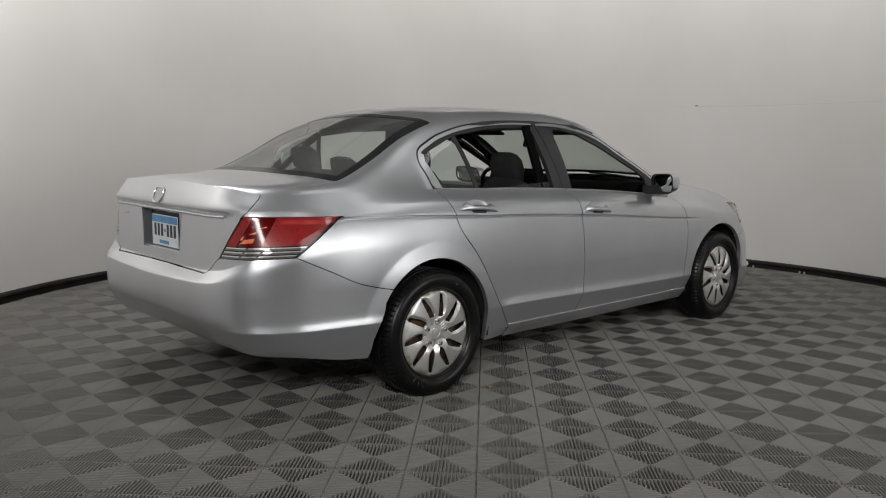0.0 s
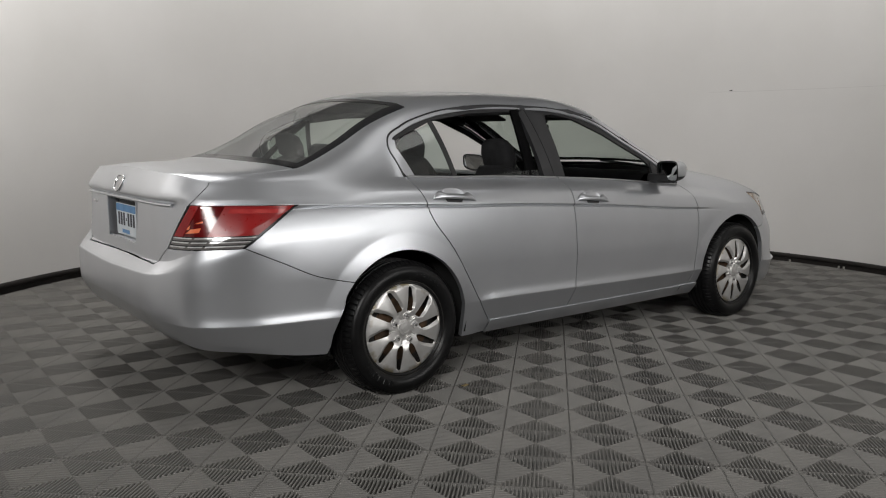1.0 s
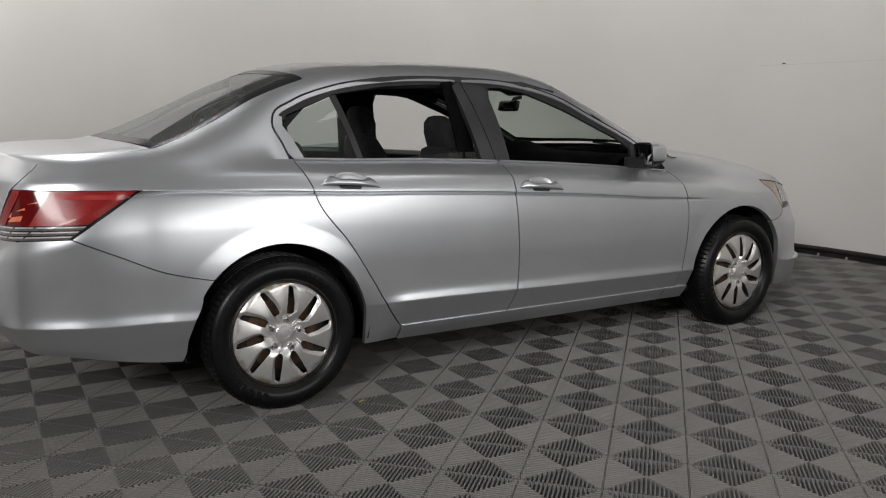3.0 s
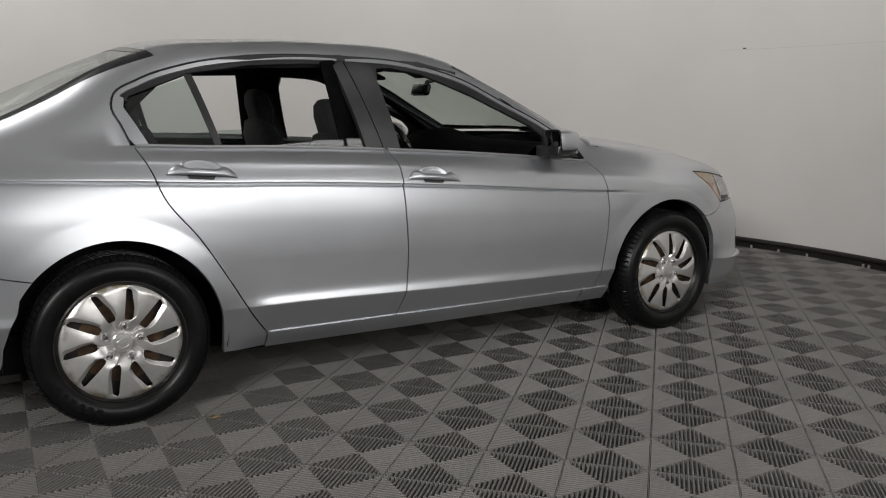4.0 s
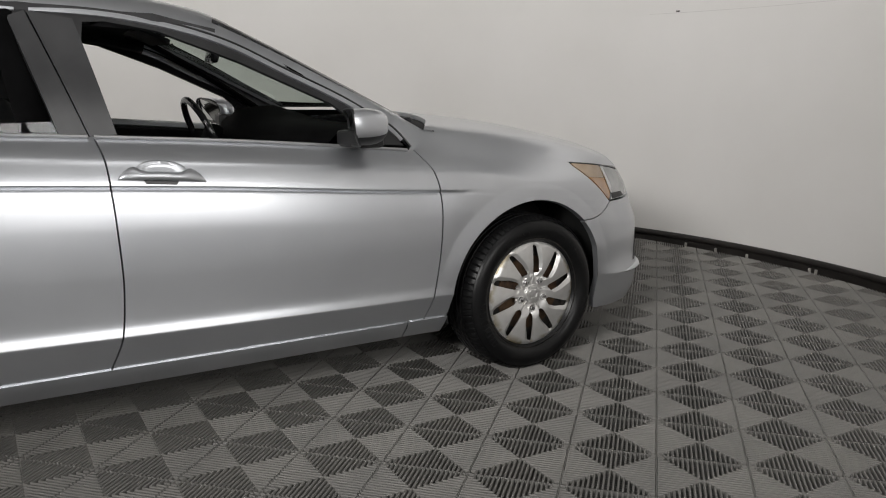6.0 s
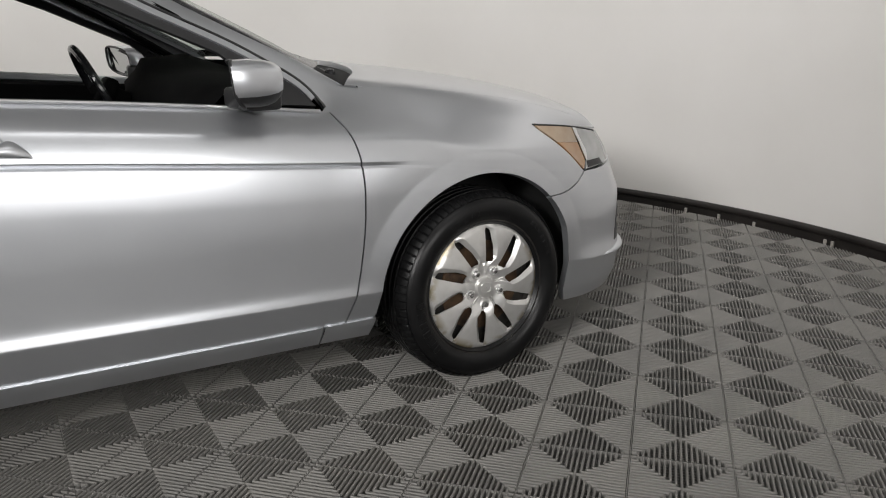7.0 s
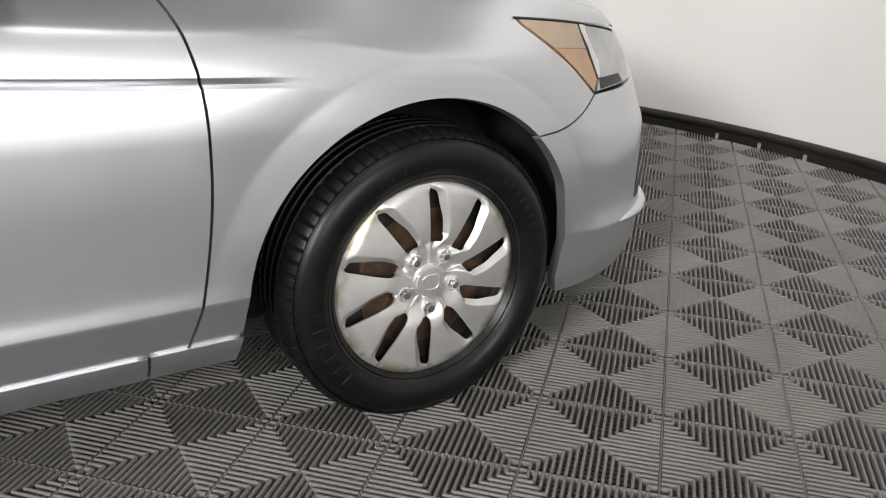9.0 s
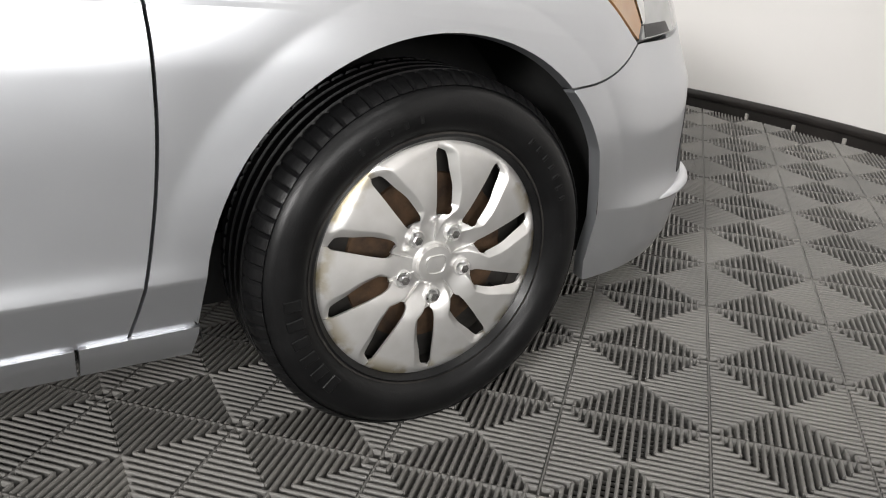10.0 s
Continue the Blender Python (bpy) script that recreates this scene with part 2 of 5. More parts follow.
def spline(points, step=0.02):
    """A dense smooth line through points of any dimension."""
    p = np.array(points, float)
    c = np.r_[0, np.cumsum(np.linalg.norm(np.diff(p, axis=0), axis=1))]
    n = max(2, int(c[-1] / step) + 1)
    s = np.linspace(0, c[-1], n)
    if len(p) == 2:
        return np.stack([np.interp(s, c, p[:, k]) for k in range(p.shape[1])], 1)
    return np.stack([flowing(c, p[:, k], s) for k in range(p.shape[1])], 1)


def straight(points, step=0.02):
    return np.concatenate([spline([a, b], step)[:-1] for a, b in zip(points, points[1:])] + [np.array([points[-1]], float)])


def joined(*lines):
    out = []
    for line in lines:
        for p in np.asarray(line, float):
            if not out or np.linalg.norm(p - out[-1]) > 1e-4:
                out.append(p)
    if np.linalg.norm(out[0] - out[-1]) < 1e-4:
        out.pop()
    return np.array(out)


def shrunk(poly, gap):
    """A closed 2D outline moved inwards by gap."""
    p = np.asarray(poly, float)
    area = 0.5 * np.sum(p[:, 0] * np.roll(p[:, 1], -1) - np.roll(p[:, 0], -1) * p[:, 1])
    a, b = p - np.roll(p, 1, 0), np.roll(p, -1, 0) - p
    na, nb = (np.stack([-v[:, 1], v[:, 0]], 1) / (np.linalg.norm(v, axis=1, keepdims=True) + 1e-9) for v in (a, b))
    n = na + nb
    n /= np.maximum(0.6, np.linalg.norm(n, axis=1, keepdims=True)) ** 2 / 2 + 1e-9
    return p + np.sign(area) * gap * n


class Skin:
    """A surface over a grid of two parameters: place and normal by interpolation."""

    def __init__(self, us, ws, grid, flip=False):
        self.us, self.ws, self.grid = np.asarray(us), np.asarray(ws), np.asarray(grid)
        du, dw = np.gradient(self.grid, axis=0), np.gradient(self.grid, axis=1)
        n = np.cross(du, dw)
        n /= np.linalg.norm(n, axis=2, keepdims=True) + 1e-12
        self.normals = -n if flip else n

    def _mix(self, table, q):
        fu = np.clip(np.interp(q[:, 0], self.us, np.arange(len(self.us))), 0, len(self.us) - 1.001)
        fw = np.clip(np.interp(q[:, 1], self.ws, np.arange(len(self.ws))), 0, len(self.ws) - 1.001)
        i, j = fu.astype(int), fw.astype(int)
        a, b = (fu - i)[:, None], (fw - j)[:, None]
        return (1 - a) * (1 - b) * table[i, j] + a * (1 - b) * table[i + 1, j] + (1 - a) * b * table[i, j + 1] + a * b * table[i + 1, j + 1]

    def place(self, q):
        return self._mix(self.grid, np.asarray(q, float).reshape(-1, 2))

    def normal(self, q):
        n = self._mix(self.normals, np.asarray(q, float).reshape(-1, 2))
        return n / (np.linalg.norm(n, axis=1, keepdims=True) + 1e-12)

    def nearest(self, points, axes=(0, 1, 2), wmax=None):
        """Parameters of the places nearest to points, by the given axes."""
        cut = len(self.ws) if wmax is None else int(np.searchsorted(self.ws, wmax))
        table = self.grid[:, :cut][..., list(axes)]
        flat = table.reshape(-1, len(axes))
        out = []
        for p in np.asarray(points, float):
            k = int(np.argmin(((flat - p) ** 2).sum(1)))
            i, j = divmod(k, cut)
            i0, j0 = min(max(i, 1), len(self.us) - 2), min(max(j, 1), cut - 2)
            jac = np.stack([(table[i0 + 1, j0] - table[i0 - 1, j0]) / 2, (table[i0, j0 + 1] - table[i0, j0 - 1]) / 2], 1)
            d = np.clip(np.linalg.lstsq(jac, p - table[i, j], rcond=None)[0], -1, 1)
            out.append((np.interp(i + d[0], np.arange(len(self.us)), self.us), np.interp(j + d[1], np.arange(len(self.ws)), self.ws)))
        return np.array(out)


def _half(poly, axis, value, keep_more):
    out = []
    n = len(poly)
    for k in range(n):
        a, b = poly[k], poly[(k + 1) % n]
        da, db = (a[axis] - value, b[axis] - value) if keep_more else (value - a[axis], value - b[axis])
        if da >= 0:
            out.append(a)
        if (da > 0 and db < 0) or (da < 0 and db > 0):
            t = da / (da - db)
            out.append((a[0] + t * (b[0] - a[0]), a[1] + t * (b[1] - a[1])))
    return out


def _clean(poly):
    out = []
    for p in poly:
        if not out or abs(p[0] - out[-1][0]) + abs(p[1] - out[-1][1]) > 1e-7:
            out.append(p)
    while len(out) > 1 and abs(out[0][0] - out[-1][0]) + abs(out[0][1] - out[-1][1]) < 1e-7:
        out.pop()
    k = 0
    while len(out) > 2 and k < len(out):
        a, c = out[k - 1], out[(k + 1) % len(out)]
        if abs(a[0] - c[0]) + abs(a[1] - c[1]) < 1e-7:
            del out[k]
            del out[k % len(out)]
            k = 0
        else:
            k += 1
    return out


def sheet(skin, poly, us, ws, depth=0.02, proud=0.0, mirror=(False,), centre=0.0):
    """Vertices, faces and normals of the piece of a skin inside an outline, with a turned-in edge of some depth."""
    poly = [tuple(map(float, p)) for p in poly]
    lo, hi = np.min(poly, 0), np.max(poly, 0)
    us = [u for u in us if u > lo[0] + 1e-6 and u < hi[0] - 1e-6]
    us = [lo[0], *us, hi[0]]
    cells, index, uv = [], {}, []
    for u0, u1 in zip(us, us[1:]):
        strip = _half(_half(poly, 0, u0, True), 0, u1, False)
        if len(strip) < 3:
            continue
        slo, shi = min(p[1] for p in strip), max(p[1] for p in strip)
        wl = [slo, *[w for w in ws if slo + 1e-6 < w < shi - 1e-6], shi]
        for w0, w1 in zip(wl, wl[1:]):
            cell = _clean(_half(_half(strip, 1, w0, True), 1, w1, False))
            if len(cell) < 3:
                continue
            area = 0.5 * sum(a[0] * b[1] - b[0] * a[1] for a, b in zip(cell, cell[1:] + cell[:1]))
            if abs(area) < 1e-8:
                continue
            ids = []
            for p in cell if area > 0 else cell[::-1]:
                key = (round(p[0], 6), round(p[1], 5))
                if key not in index:
                    index[key] = len(uv)
                    uv.append(p)
                if not ids or ids[-1] != index[key]:
                    ids.append(index[key])
            if len(ids) > 2 and len(set(ids)) == len(ids):
                cells.append(ids)
    p, n = skin.place(uv), skin.normal(uv)
    p = p + proud * n
    edge = np.array(poly)
    pe, ne = skin.place(edge), skin.normal(edge)
    top, low = pe + proud * ne, pe - depth * ne
    t = np.roll(top, -1, 0) - np.roll(top, 1, 0)
    out_n = np.cross(t, ne)
    out_n /= np.linalg.norm(out_n, axis=1, keepdims=True) + 1e-9
    if np.sum(out_n * (top - top.mean(0)) * np.linalg.norm(t, axis=1, keepdims=True)) < 0:
        out_n = -out_n
    k = len(edge)
    verts = np.concatenate([p, top, low]) if depth else p
    norms = np.concatenate([n, out_n, out_n]) if depth else n
    faces = [list(c) for c in cells]
    # does the parameter order already face outwards?
    facing = 0.0
    for c in cells:
        q = p[c]
        facing += float(np.dot(np.cross(q, np.roll(q, -1, 0)).sum(0), n[c[0]]))
    if facing < 0:
        faces = [f[::-1] for f in faces]
    if depth:
        o = len(p)
        for i in range(k):
            j = (i + 1) % k
            wall = [o + i, o + j, o + k + j, o + k + i]
            side = np.cross(top[j] - top[i], low[i] - top[i])
            faces.append(wall if np.dot(side, out_n[i] + out_n[j]) > 0 else wall[::-1])
    av, af, an = [], [], []
    for m in mirror:
        base = sum(len(v) for v in av)
        v, nn = verts.copy(), norms.copy()
        if m:
            v[:, 1], nn[:, 1] = 2 * centre - v[:, 1], -nn[:, 1]
        av.append(v)
        an.append(nn)
        af += [[base + i for i in (f[::-1] if m else f)] for f in faces]
    return np.concatenate(av), af, np.concatenate(an)

# ---- the car's skin: its own frame, right side at negative y ----
CAR_Y = 0.045
# half plan at the widest height, from the tail's middle round the right side to the nose
PLAN = [(-2.515, -.003), (-2.513, 0.2), (-2.510, 0.4), (-2.492, 0.60), (-2.385, 0.765), (-2.2, 0.855), (-1.9, 0.901), (-1.4, 0.915), (-0.8, 0.918), (0, 0.922), (0.8, 0.918), (1.4, 0.915),
        (1.75, 0.890), (1.95, 0.838), (2.13, 0.752), (2.275, 0.575), (2.36, 0.36), (2.415, -.003)]
# profiles along the flank: eleven feature heights and how far each lies inside the plan
PROFILES = [
    (-3.11, (0.37, 0.4, 0.47, 0.5, 0.58, 0.64, 0.652, 0.692, 0.95, 0.985, 1.10), (0.1, 0.07, 0.02, 0.015, 0, 0.002, 0.012, 0.075, 0.085, 0.066, 0.115)),
    (-2.6, (0.36, 0.39, 0.46, 0.495, 0.59, 0.658, 0.672, 0.712, 0.95, 0.985, 1.078), (0.09, 0.06, 0.015, 0.01, 0, 0.004, 0.016, 0.065, 0.08, 0.066, 0.125)),
    (-2.4, (0.335, 0.37, 0.445, 0.495, 0.6, 0.7, 0.735, 0.765, 0.952, 0.98, 1.055), (0.06, 0.04, 0, 0.004, 0.006, 0.012, 0.018, 0.025, 0.06, 0.07, 0.128)),
    (-2.2, (0.315, 0.35, 0.44, 0.49, 0.62, 0.74, 0.79, 0.84, 0.952, 0.975, 1.045), (0.04, 0.022, -0.005, 0.005, 0.006, 0.006, 0.012, 0.022, 0.062, 0.068, 0.11)),
    (-1.9, (0.268, 0.31, 0.435, 0.485, 0.62, 0.79, 0.927, 0.933, 0.945, 0.99, 1.045), (0.03, 0.022, -0.005, 0.004, 0.006, 0.02, 0.058, 0.064, 0.055, 0.082, 0.115)),
    (-1.4, (0.235, 0.28, 0.42, 0.47, 0.6, 0.77, 0.909, 0.915, 0.927, 0.985, 1.05), (0.03, 0.022, 0.01, 0.009, 0.006, 0.018, 0.044, 0.05, 0.038, 0.064, 0.135)),
    (-0.98, (0.215, 0.2768, 0.4, 0.45, 0.6, 0.754, 0.8874, 0.8934, 0.9054, 0.969, 1.038), (0.05, 0.036, 0.013, 0.012, 0.011, 0.018, 0.036, 0.042, 0.0284, 0.0544, 0.147)),
    (-0.8, (0.212, 0.276, 0.402, 0.452, 0.6, 0.75, 0.882, 0.888, 0.9, 0.965, 1.035), (0.086, 0.04, 0, 0.01, 0.012, 0.018, 0.034, 0.04, 0.026, 0.052, 0.15)),
    (0, (0.211, 0.275, 0.388, 0.438, 0.58, 0.72, 0.839, 0.845, 0.857, 0.927, 1), (0.086, 0.04, 0, 0.01, 0.012, 0.017, 0.034, 0.04, 0.026, 0.05, 0.152)),
    (0.85, (0.211, 0.272, 0.375, 0.425, 0.56, 0.68, 0.775, 0.781, 0.793, 0.862, 0.935), (0.086, 0.04, 0, 0.01, 0.008, 0.012, 0.027, 0.032, 0.019, 0.043, 0.143)),
    (1.15, (0.209, 0.272, 0.374, 0.425, 0.56, 0.68, 0.757, 0.766, 0.777, 0.84, 0.905), (0.08, 0.04, 0.006, 0.01, 0.004, 0.002, 0.008, 0.011, 0.013, 0.036, 0.115)),
    (1.4, (0.205, 0.28, 0.37, 0.43, 0.55, 0.65, 0.72, 0.74, 0.76, 0.79, 0.885), (0.03, 0.02, 0.01, 0.008, 0, 0, 0.004, 0.006, 0.009, 0.018, 0.095)),
    (1.75, (0.2, 0.26, 0.36, 0.42, 0.52, 0.6, 0.66, 0.69, 0.73, 0.77, 0.847), (0.02, 0.01, 0, 0, 0, 0.002, 0.008, 0.014, 0.026, 0.042, 0.085)),
    (1.957, (0.19, 0.25, 0.34, 0.4, 0.48, 0.56, 0.63, 0.67, 0.71, 0.75, 0.825), (0.02, 0, -0.01, 0.006, 0.004, 0.012, 0.035, 0.05, 0.062, 0.075, 0.1)),
    (2.39, (0.19, 0.24, 0.33, 0.4, 0.48, 0.55, 0.6, 0.64, 0.68, 0.72, 0.78), (0.05, 0.02, 0, 0.02, 0.015, 0.015, 0.03, 0.045, 0.06, 0.075, 0.12)),
    (2.92, (0.19, 0.24, 0.33, 0.4, 0.48, 0.55, 0.6, 0.63, 0.66, 0.69, 0.73), (0.07, 0.03, 0, 0.02, 0.015, 0.015, 0.025, 0.035, 0.05, 0.07, 0.11)),
]
HUB_Z, AXLE_F, AXLE_R = 0.325, 1.4, -1.4

_p = np.array(PLAN)
_c = np.r_[0, np.cumsum(np.linalg.norm(np.diff(_p, axis=0), axis=1))]
_c -= np.interp(0, _p[:, 0], _c)
U_REAR, U_FRONT = _c[0], _c[-1]
us = np.linspace(U_REAR, U_FRONT, 900)
px, ph = flowing(_c, _p[:, 0], us), flowing(_c, _p[:, 1], us)
tx, th = np.gradient(px, us), np.gradient(ph, us)
tl = np.hypot(tx, th)
nx, nh = -th / tl, tx / tl
ku = [k for k, *_ in PROFILES]
rows_z = np.stack([hermite(ku, [z[r] for _, z, _ in PROFILES], us) for r in range(11)], 1)
rows_i = np.stack([hermite(ku, [i[r] for _, _, i in PROFILES], us) for r in range(11)], 1)
ws = np.linspace(0, 10, 241)
side_z = np.stack([hermite(range(11), rows_z[k], ws) for k in range(len(us))])
side_i = np.stack([hermite(range(11), rows_i[k], ws) for k in range(len(us))])
crisp = np.where((ws >= 1) & (ws <= 2) | (ws >= 6) & (ws <= 8), .92, 0)     # creases stay sharp
scoop = (ws > 2) & (ws < 4)     # the hollow above the lower crease
t_ = (ws[scoop] - 2) / 2
for k in range(len(us)):
    side_i[k] += (np.interp(ws, range(11), rows_i[k]) - side_i[k]) * crisp
    side_z[k] += (np.interp(ws, range(11), rows_z[k]) - side_z[k]) * crisp
    side_i[k, scoop] = rows_i[k, 2] + (rows_i[k, 4] - rows_i[k, 2]) * (1 - (1 - t_) ** 2.4)
for ax in (AXLE_F, AXLE_R):     # raised lips round the wheel arches
    r = np.hypot(px[:, None] - ax, side_z - HUB_Z)
    fade = np.clip((side_z - 0.30) / 0.22, 0, 1)
    side_i -= 0.0095 * np.clip((0.462 - r) / 0.081, 0, 1) * fade * fade * (3 - 2 * fade)
FLANK = Skin(us, ws, np.stack([px[:, None] + nx[:, None] * -side_i, CAR_Y - (ph[:, None] - nh[:, None] * side_i), side_z], 2), flip=False)
if FLANK.normals[450, 120][1] > 0:
    FLANK.normals = -FLANK.normals


def flank(points):
    """Flank outline points (along, height) to parameters."""
    out = []
    for u, z in points:
        col = np.interp(u, us, np.arange(len(us)))
        i = min(int(col), len(us) - 2)
        zz = side_z[i] + (col - i) * (side_z[i + 1] - side_z[i])
        out.append((u, float(np.interp(z, zz, ws))))
    return np.array(out)


# upper skin: stations along the car with the height of the middle and the rail where side turns into top
STATIONS = [(-2.6, -2.40, 1.102, 0.380, 1.092), (-2.45, -2.35, 1.110, 0.470, 1.085), (-2.2, -2.20, 1.118, 0.570, 1.080), (-2, -2, 1.130, 0.600, 1.088), (-1.84, -1.84, 1.188, 0.605, 1.106),
            (-1.6, -1.6, 1.298, 0.575, 1.211), (-1.4, -1.4, 1.390, 0.545, 1.328), (-1.17, -1.17, 1.471, 0.525, 1.414), (-0.8, -0.8, 1.504, 0.530, 1.458), (-0.4, -0.4, 1.512, 0.535, 1.469),
            (0, 0, 1.497, 0.535, 1.448), (0.2, 0.2, 1.471, 0.540, 1.404), (0.41, 0.41, 1.390, 0.555, 1.311), (0.635, 0.635, 1.280, 0.585, 1.199), (0.836, 0.836, 1.180, 0.620, 1.092),
            (0.95, 0.95, 1.120, 0.640, 1.029), (1.1, 1.1, 1.066, 0.630, 1.007), (1.25, 1.25, 1.048, 0.600, 0.997), (1.5, 1.5, 1.021, 0.580, 0.967), (1.75, 1.75, 0.985, 0.560, 0.927),
            (1.957, 1.957, 0.943, 0.540, 0.884), (2.2, 2.17, 0.885, 0.470, 0.848), (2.5, 2.29, 0.775, 0.250, 0.770), (2.7, 2.31, 0.735, 0.120, 0.733)]


def wide(h):
    return h + .065 * min(1, h / .5)


st = np.array(STATIONS)
st[:, 3] = [wide(h) for h in st[:, 3]]
ss = np.linspace(-2.6, 2.7, 330)
xc, zc, hr, zr = (flowing(st[:, 0], st[:, k], ss) for k in range(1, 5))
edge = FLANK.place(np.stack([ss, np.full(len(ss), 10.0)], 1))
NW = 81
top = np.zeros((len(ss), 2 * NW - 1, 3))
for k in range(len(ss)):
    he, ze = CAR_Y - edge[k, 1], edge[k, 2]
    t = np.linspace(0, 1, 60)
    side = np.array([he, ze]) + t[:, None] * np.array([hr[k] - he, zr[k] - ze])
    normal = np.array([zr[k] - ze, he - hr[k]])
    side = side + (4 * t * (1 - t) * 0.06)[:, None] * normal
    hh = np.linspace(hr[k], 0, 60)[1:]
    roof = np.stack([hh, zr[k] + (zc[k] - zr[k]) * (1 - (hh / hr[k]) ** 2)], 1)
    line = np.concatenate([side, roof])
    for _ in range(2):
        d = np.r_[0, np.cumsum(np.linalg.norm(np.diff(line, axis=0), axis=1))]
        s = np.linspace(0, d[-1], NW)
        line = np.stack([np.interp(s, d, line[:, 0]), np.interp(s, d, line[:, 1])], 1)
        pad = np.concatenate([2 * line[0] - line[8:0:-1], line, line[-2:-10:-1] * (-1, 1)])
        kern = np.exp(-0.5 * (np.arange(-8, 9) / 2.8) ** 2)
        kern /= kern.sum()
        line = np.stack([np.convolve(pad[:, c], kern, "valid") for c in range(2)], 1)
    f = 1 - np.clip(line[:, 0] / he, 0, 1)
    f = f * f * (3 - 2 * f) if abs(edge[k, 0]) > 1.9 else f
    x = edge[k, 0] + (xc[k] - edge[k, 0]) * np.clip(f * 1.3, 0, 1)
    right = np.stack([x, CAR_Y - line[:, 0], line[:, 1]], 1)
    left = right[-2::-1] * (1, -1, 1) + (0, 2 * CAR_Y, 0)
    top[k] = np.concatenate([right, left])
lip_u = np.linspace(ss[0], U_REAR, 200)
lip = FLANK.place(np.stack([lip_u, np.full(200, 10.0)], 1))
d = np.r_[0, np.cumsum(np.linalg.norm(np.diff(lip, axis=0), axis=1))]
lip = np.stack([np.interp(np.linspace(0, d[-1], NW), d, lip[:, c]) for c in range(3)], 1)
lip = np.concatenate([lip, lip[-2::-1] * (1, -1, 1) + (0, 2 * CAR_Y, 0)])
shift = lip - top[0]
for k in range(14):
    top[k] += shift * (1 - k / 14) ** 2
TOP = Skin(ss, np.linspace(0, 2, 2 * NW - 1), top)
if TOP.normals[150, NW - 1][2] < 0:
    TOP.normals = -TOP.normals
# fenders and rear quarters run over from side to top without a break
side_n = FLANK.normal(np.stack([ss, np.full(len(ss), 9.95)], 1))
reach = np.clip(np.where(ss > 0, (ss - .82) / .12, (-1.30 - ss) / .10), 0, 1)
for j in range(26):
    blend = (1 - j / 26) ** 2 * reach[:, None]
    for col, flip in ((j, 1), (2 * NW - 2 - j, -1)):
        mix = TOP.normals[:, col] * (1 - blend) + side_n * (1, flip, 1) * blend
        TOP.normals[:, col] = mix / np.linalg.norm(mix, axis=1)[:, None]


def over(points, wmax=None):
    """Upper-skin outline points (x, half width, height) to parameters."""
    return TOP.nearest([(x, CAR_Y - wide(h), z) for x, h, z in points], wmax=wmax)


def beside(points):
    """Greenhouse outline points (x, height) to parameters."""
    return TOP.nearest(points, axes=(0, 2), wmax=0.62)


U_GRID = np.arange(-3.16, 2.95, 0.012)
W_GRID = np.array([0, .4, .8, 1.2, 1.5, 1.75, 2, 2.15, 2.35, 2.6, 3, 3.5, 4, 4.5, 5, 5.4, 5.7, 6, 6.3, 6.6, 7, 7.25, 7.5, 7.75, 8, 8.3, 8.7, 9, 9.3, 9.65, 10])
W_GRID = np.unique(np.round(np.r_[W_GRID, (W_GRID[1:] + W_GRID[:-1]) / 2, np.linspace(2.5, 6.6, 66), 1.94, 2.06, 5.94, 6.06, 6.94, 7.06, 7.94, 8.06], 3))
S_GRID, T_GRID = np.arange(-2.6, 2.7, 0.025), np.linspace(0, 2, 101)


def flank_panel(name, outline, mat, parent, label="", gap=0.0027, depth=0.025, proud=0.0, sides=(False,), grid=None):
    q = flank(shrunk(outline, gap) if gap else outline)
    q[q[:, 1] > 9.85, 1] = 10.0
    v, f, n = sheet(FLANK, q, U_GRID if grid is None else grid, W_GRID, depth, proud, sides, CAR_Y)
    return link_mesh(name, v, f, mat, parent, label, normals=n)


def top_panel(name, params, mat, parent, label="", depth=0.02, proud=0.0, sides=(False,)):
    v, f, n = sheet(TOP, params, S_GRID, T_GRID, depth, proud, sides, CAR_Y)
    return link_mesh(name, v, f, mat, parent, label, normals=n)


def whole(half):
    """A half outline in upper-skin parameters, closed over the middle line."""
    half = np.asarray(half)
    return np.concatenate([half, (half * (1, -1) + (0, 2))[::-1]])


car = new("car")
tagged(car, "silver metallic four-door sedan with its side windows lowered", "car")

# seams of the right flank (along, height)
SEAM_C = [(-1.305, 1.055), (-1.26, .965), (-1.215, .852), (-1.096, .693), (-.978, .501), (-.89, .352), (-.836, .279)]
SEAM_B = [(-.235, 1.02), (-.222, .968), (-.210, .86), (-.201, .714), (-.197, .526), (-.216, .373), (-.25, .279)]
SEAM_A = [(.897, .945), (.922, .904), (.957, .786), (.962, .643), (.944, .475), (.911, .332), (.893, .275)]
c_line, b_line, a_line = spline(SEAM_C), spline(SEAM_B), spline(SEAM_A)


def arch(axle, radius, a0, a1, n=40):
    return [(axle + radius * math.cos(radians(a)), HUB_Z + 0.002 + radius * math.sin(radians(a))) for a in np.linspace(a0, a1, n)]


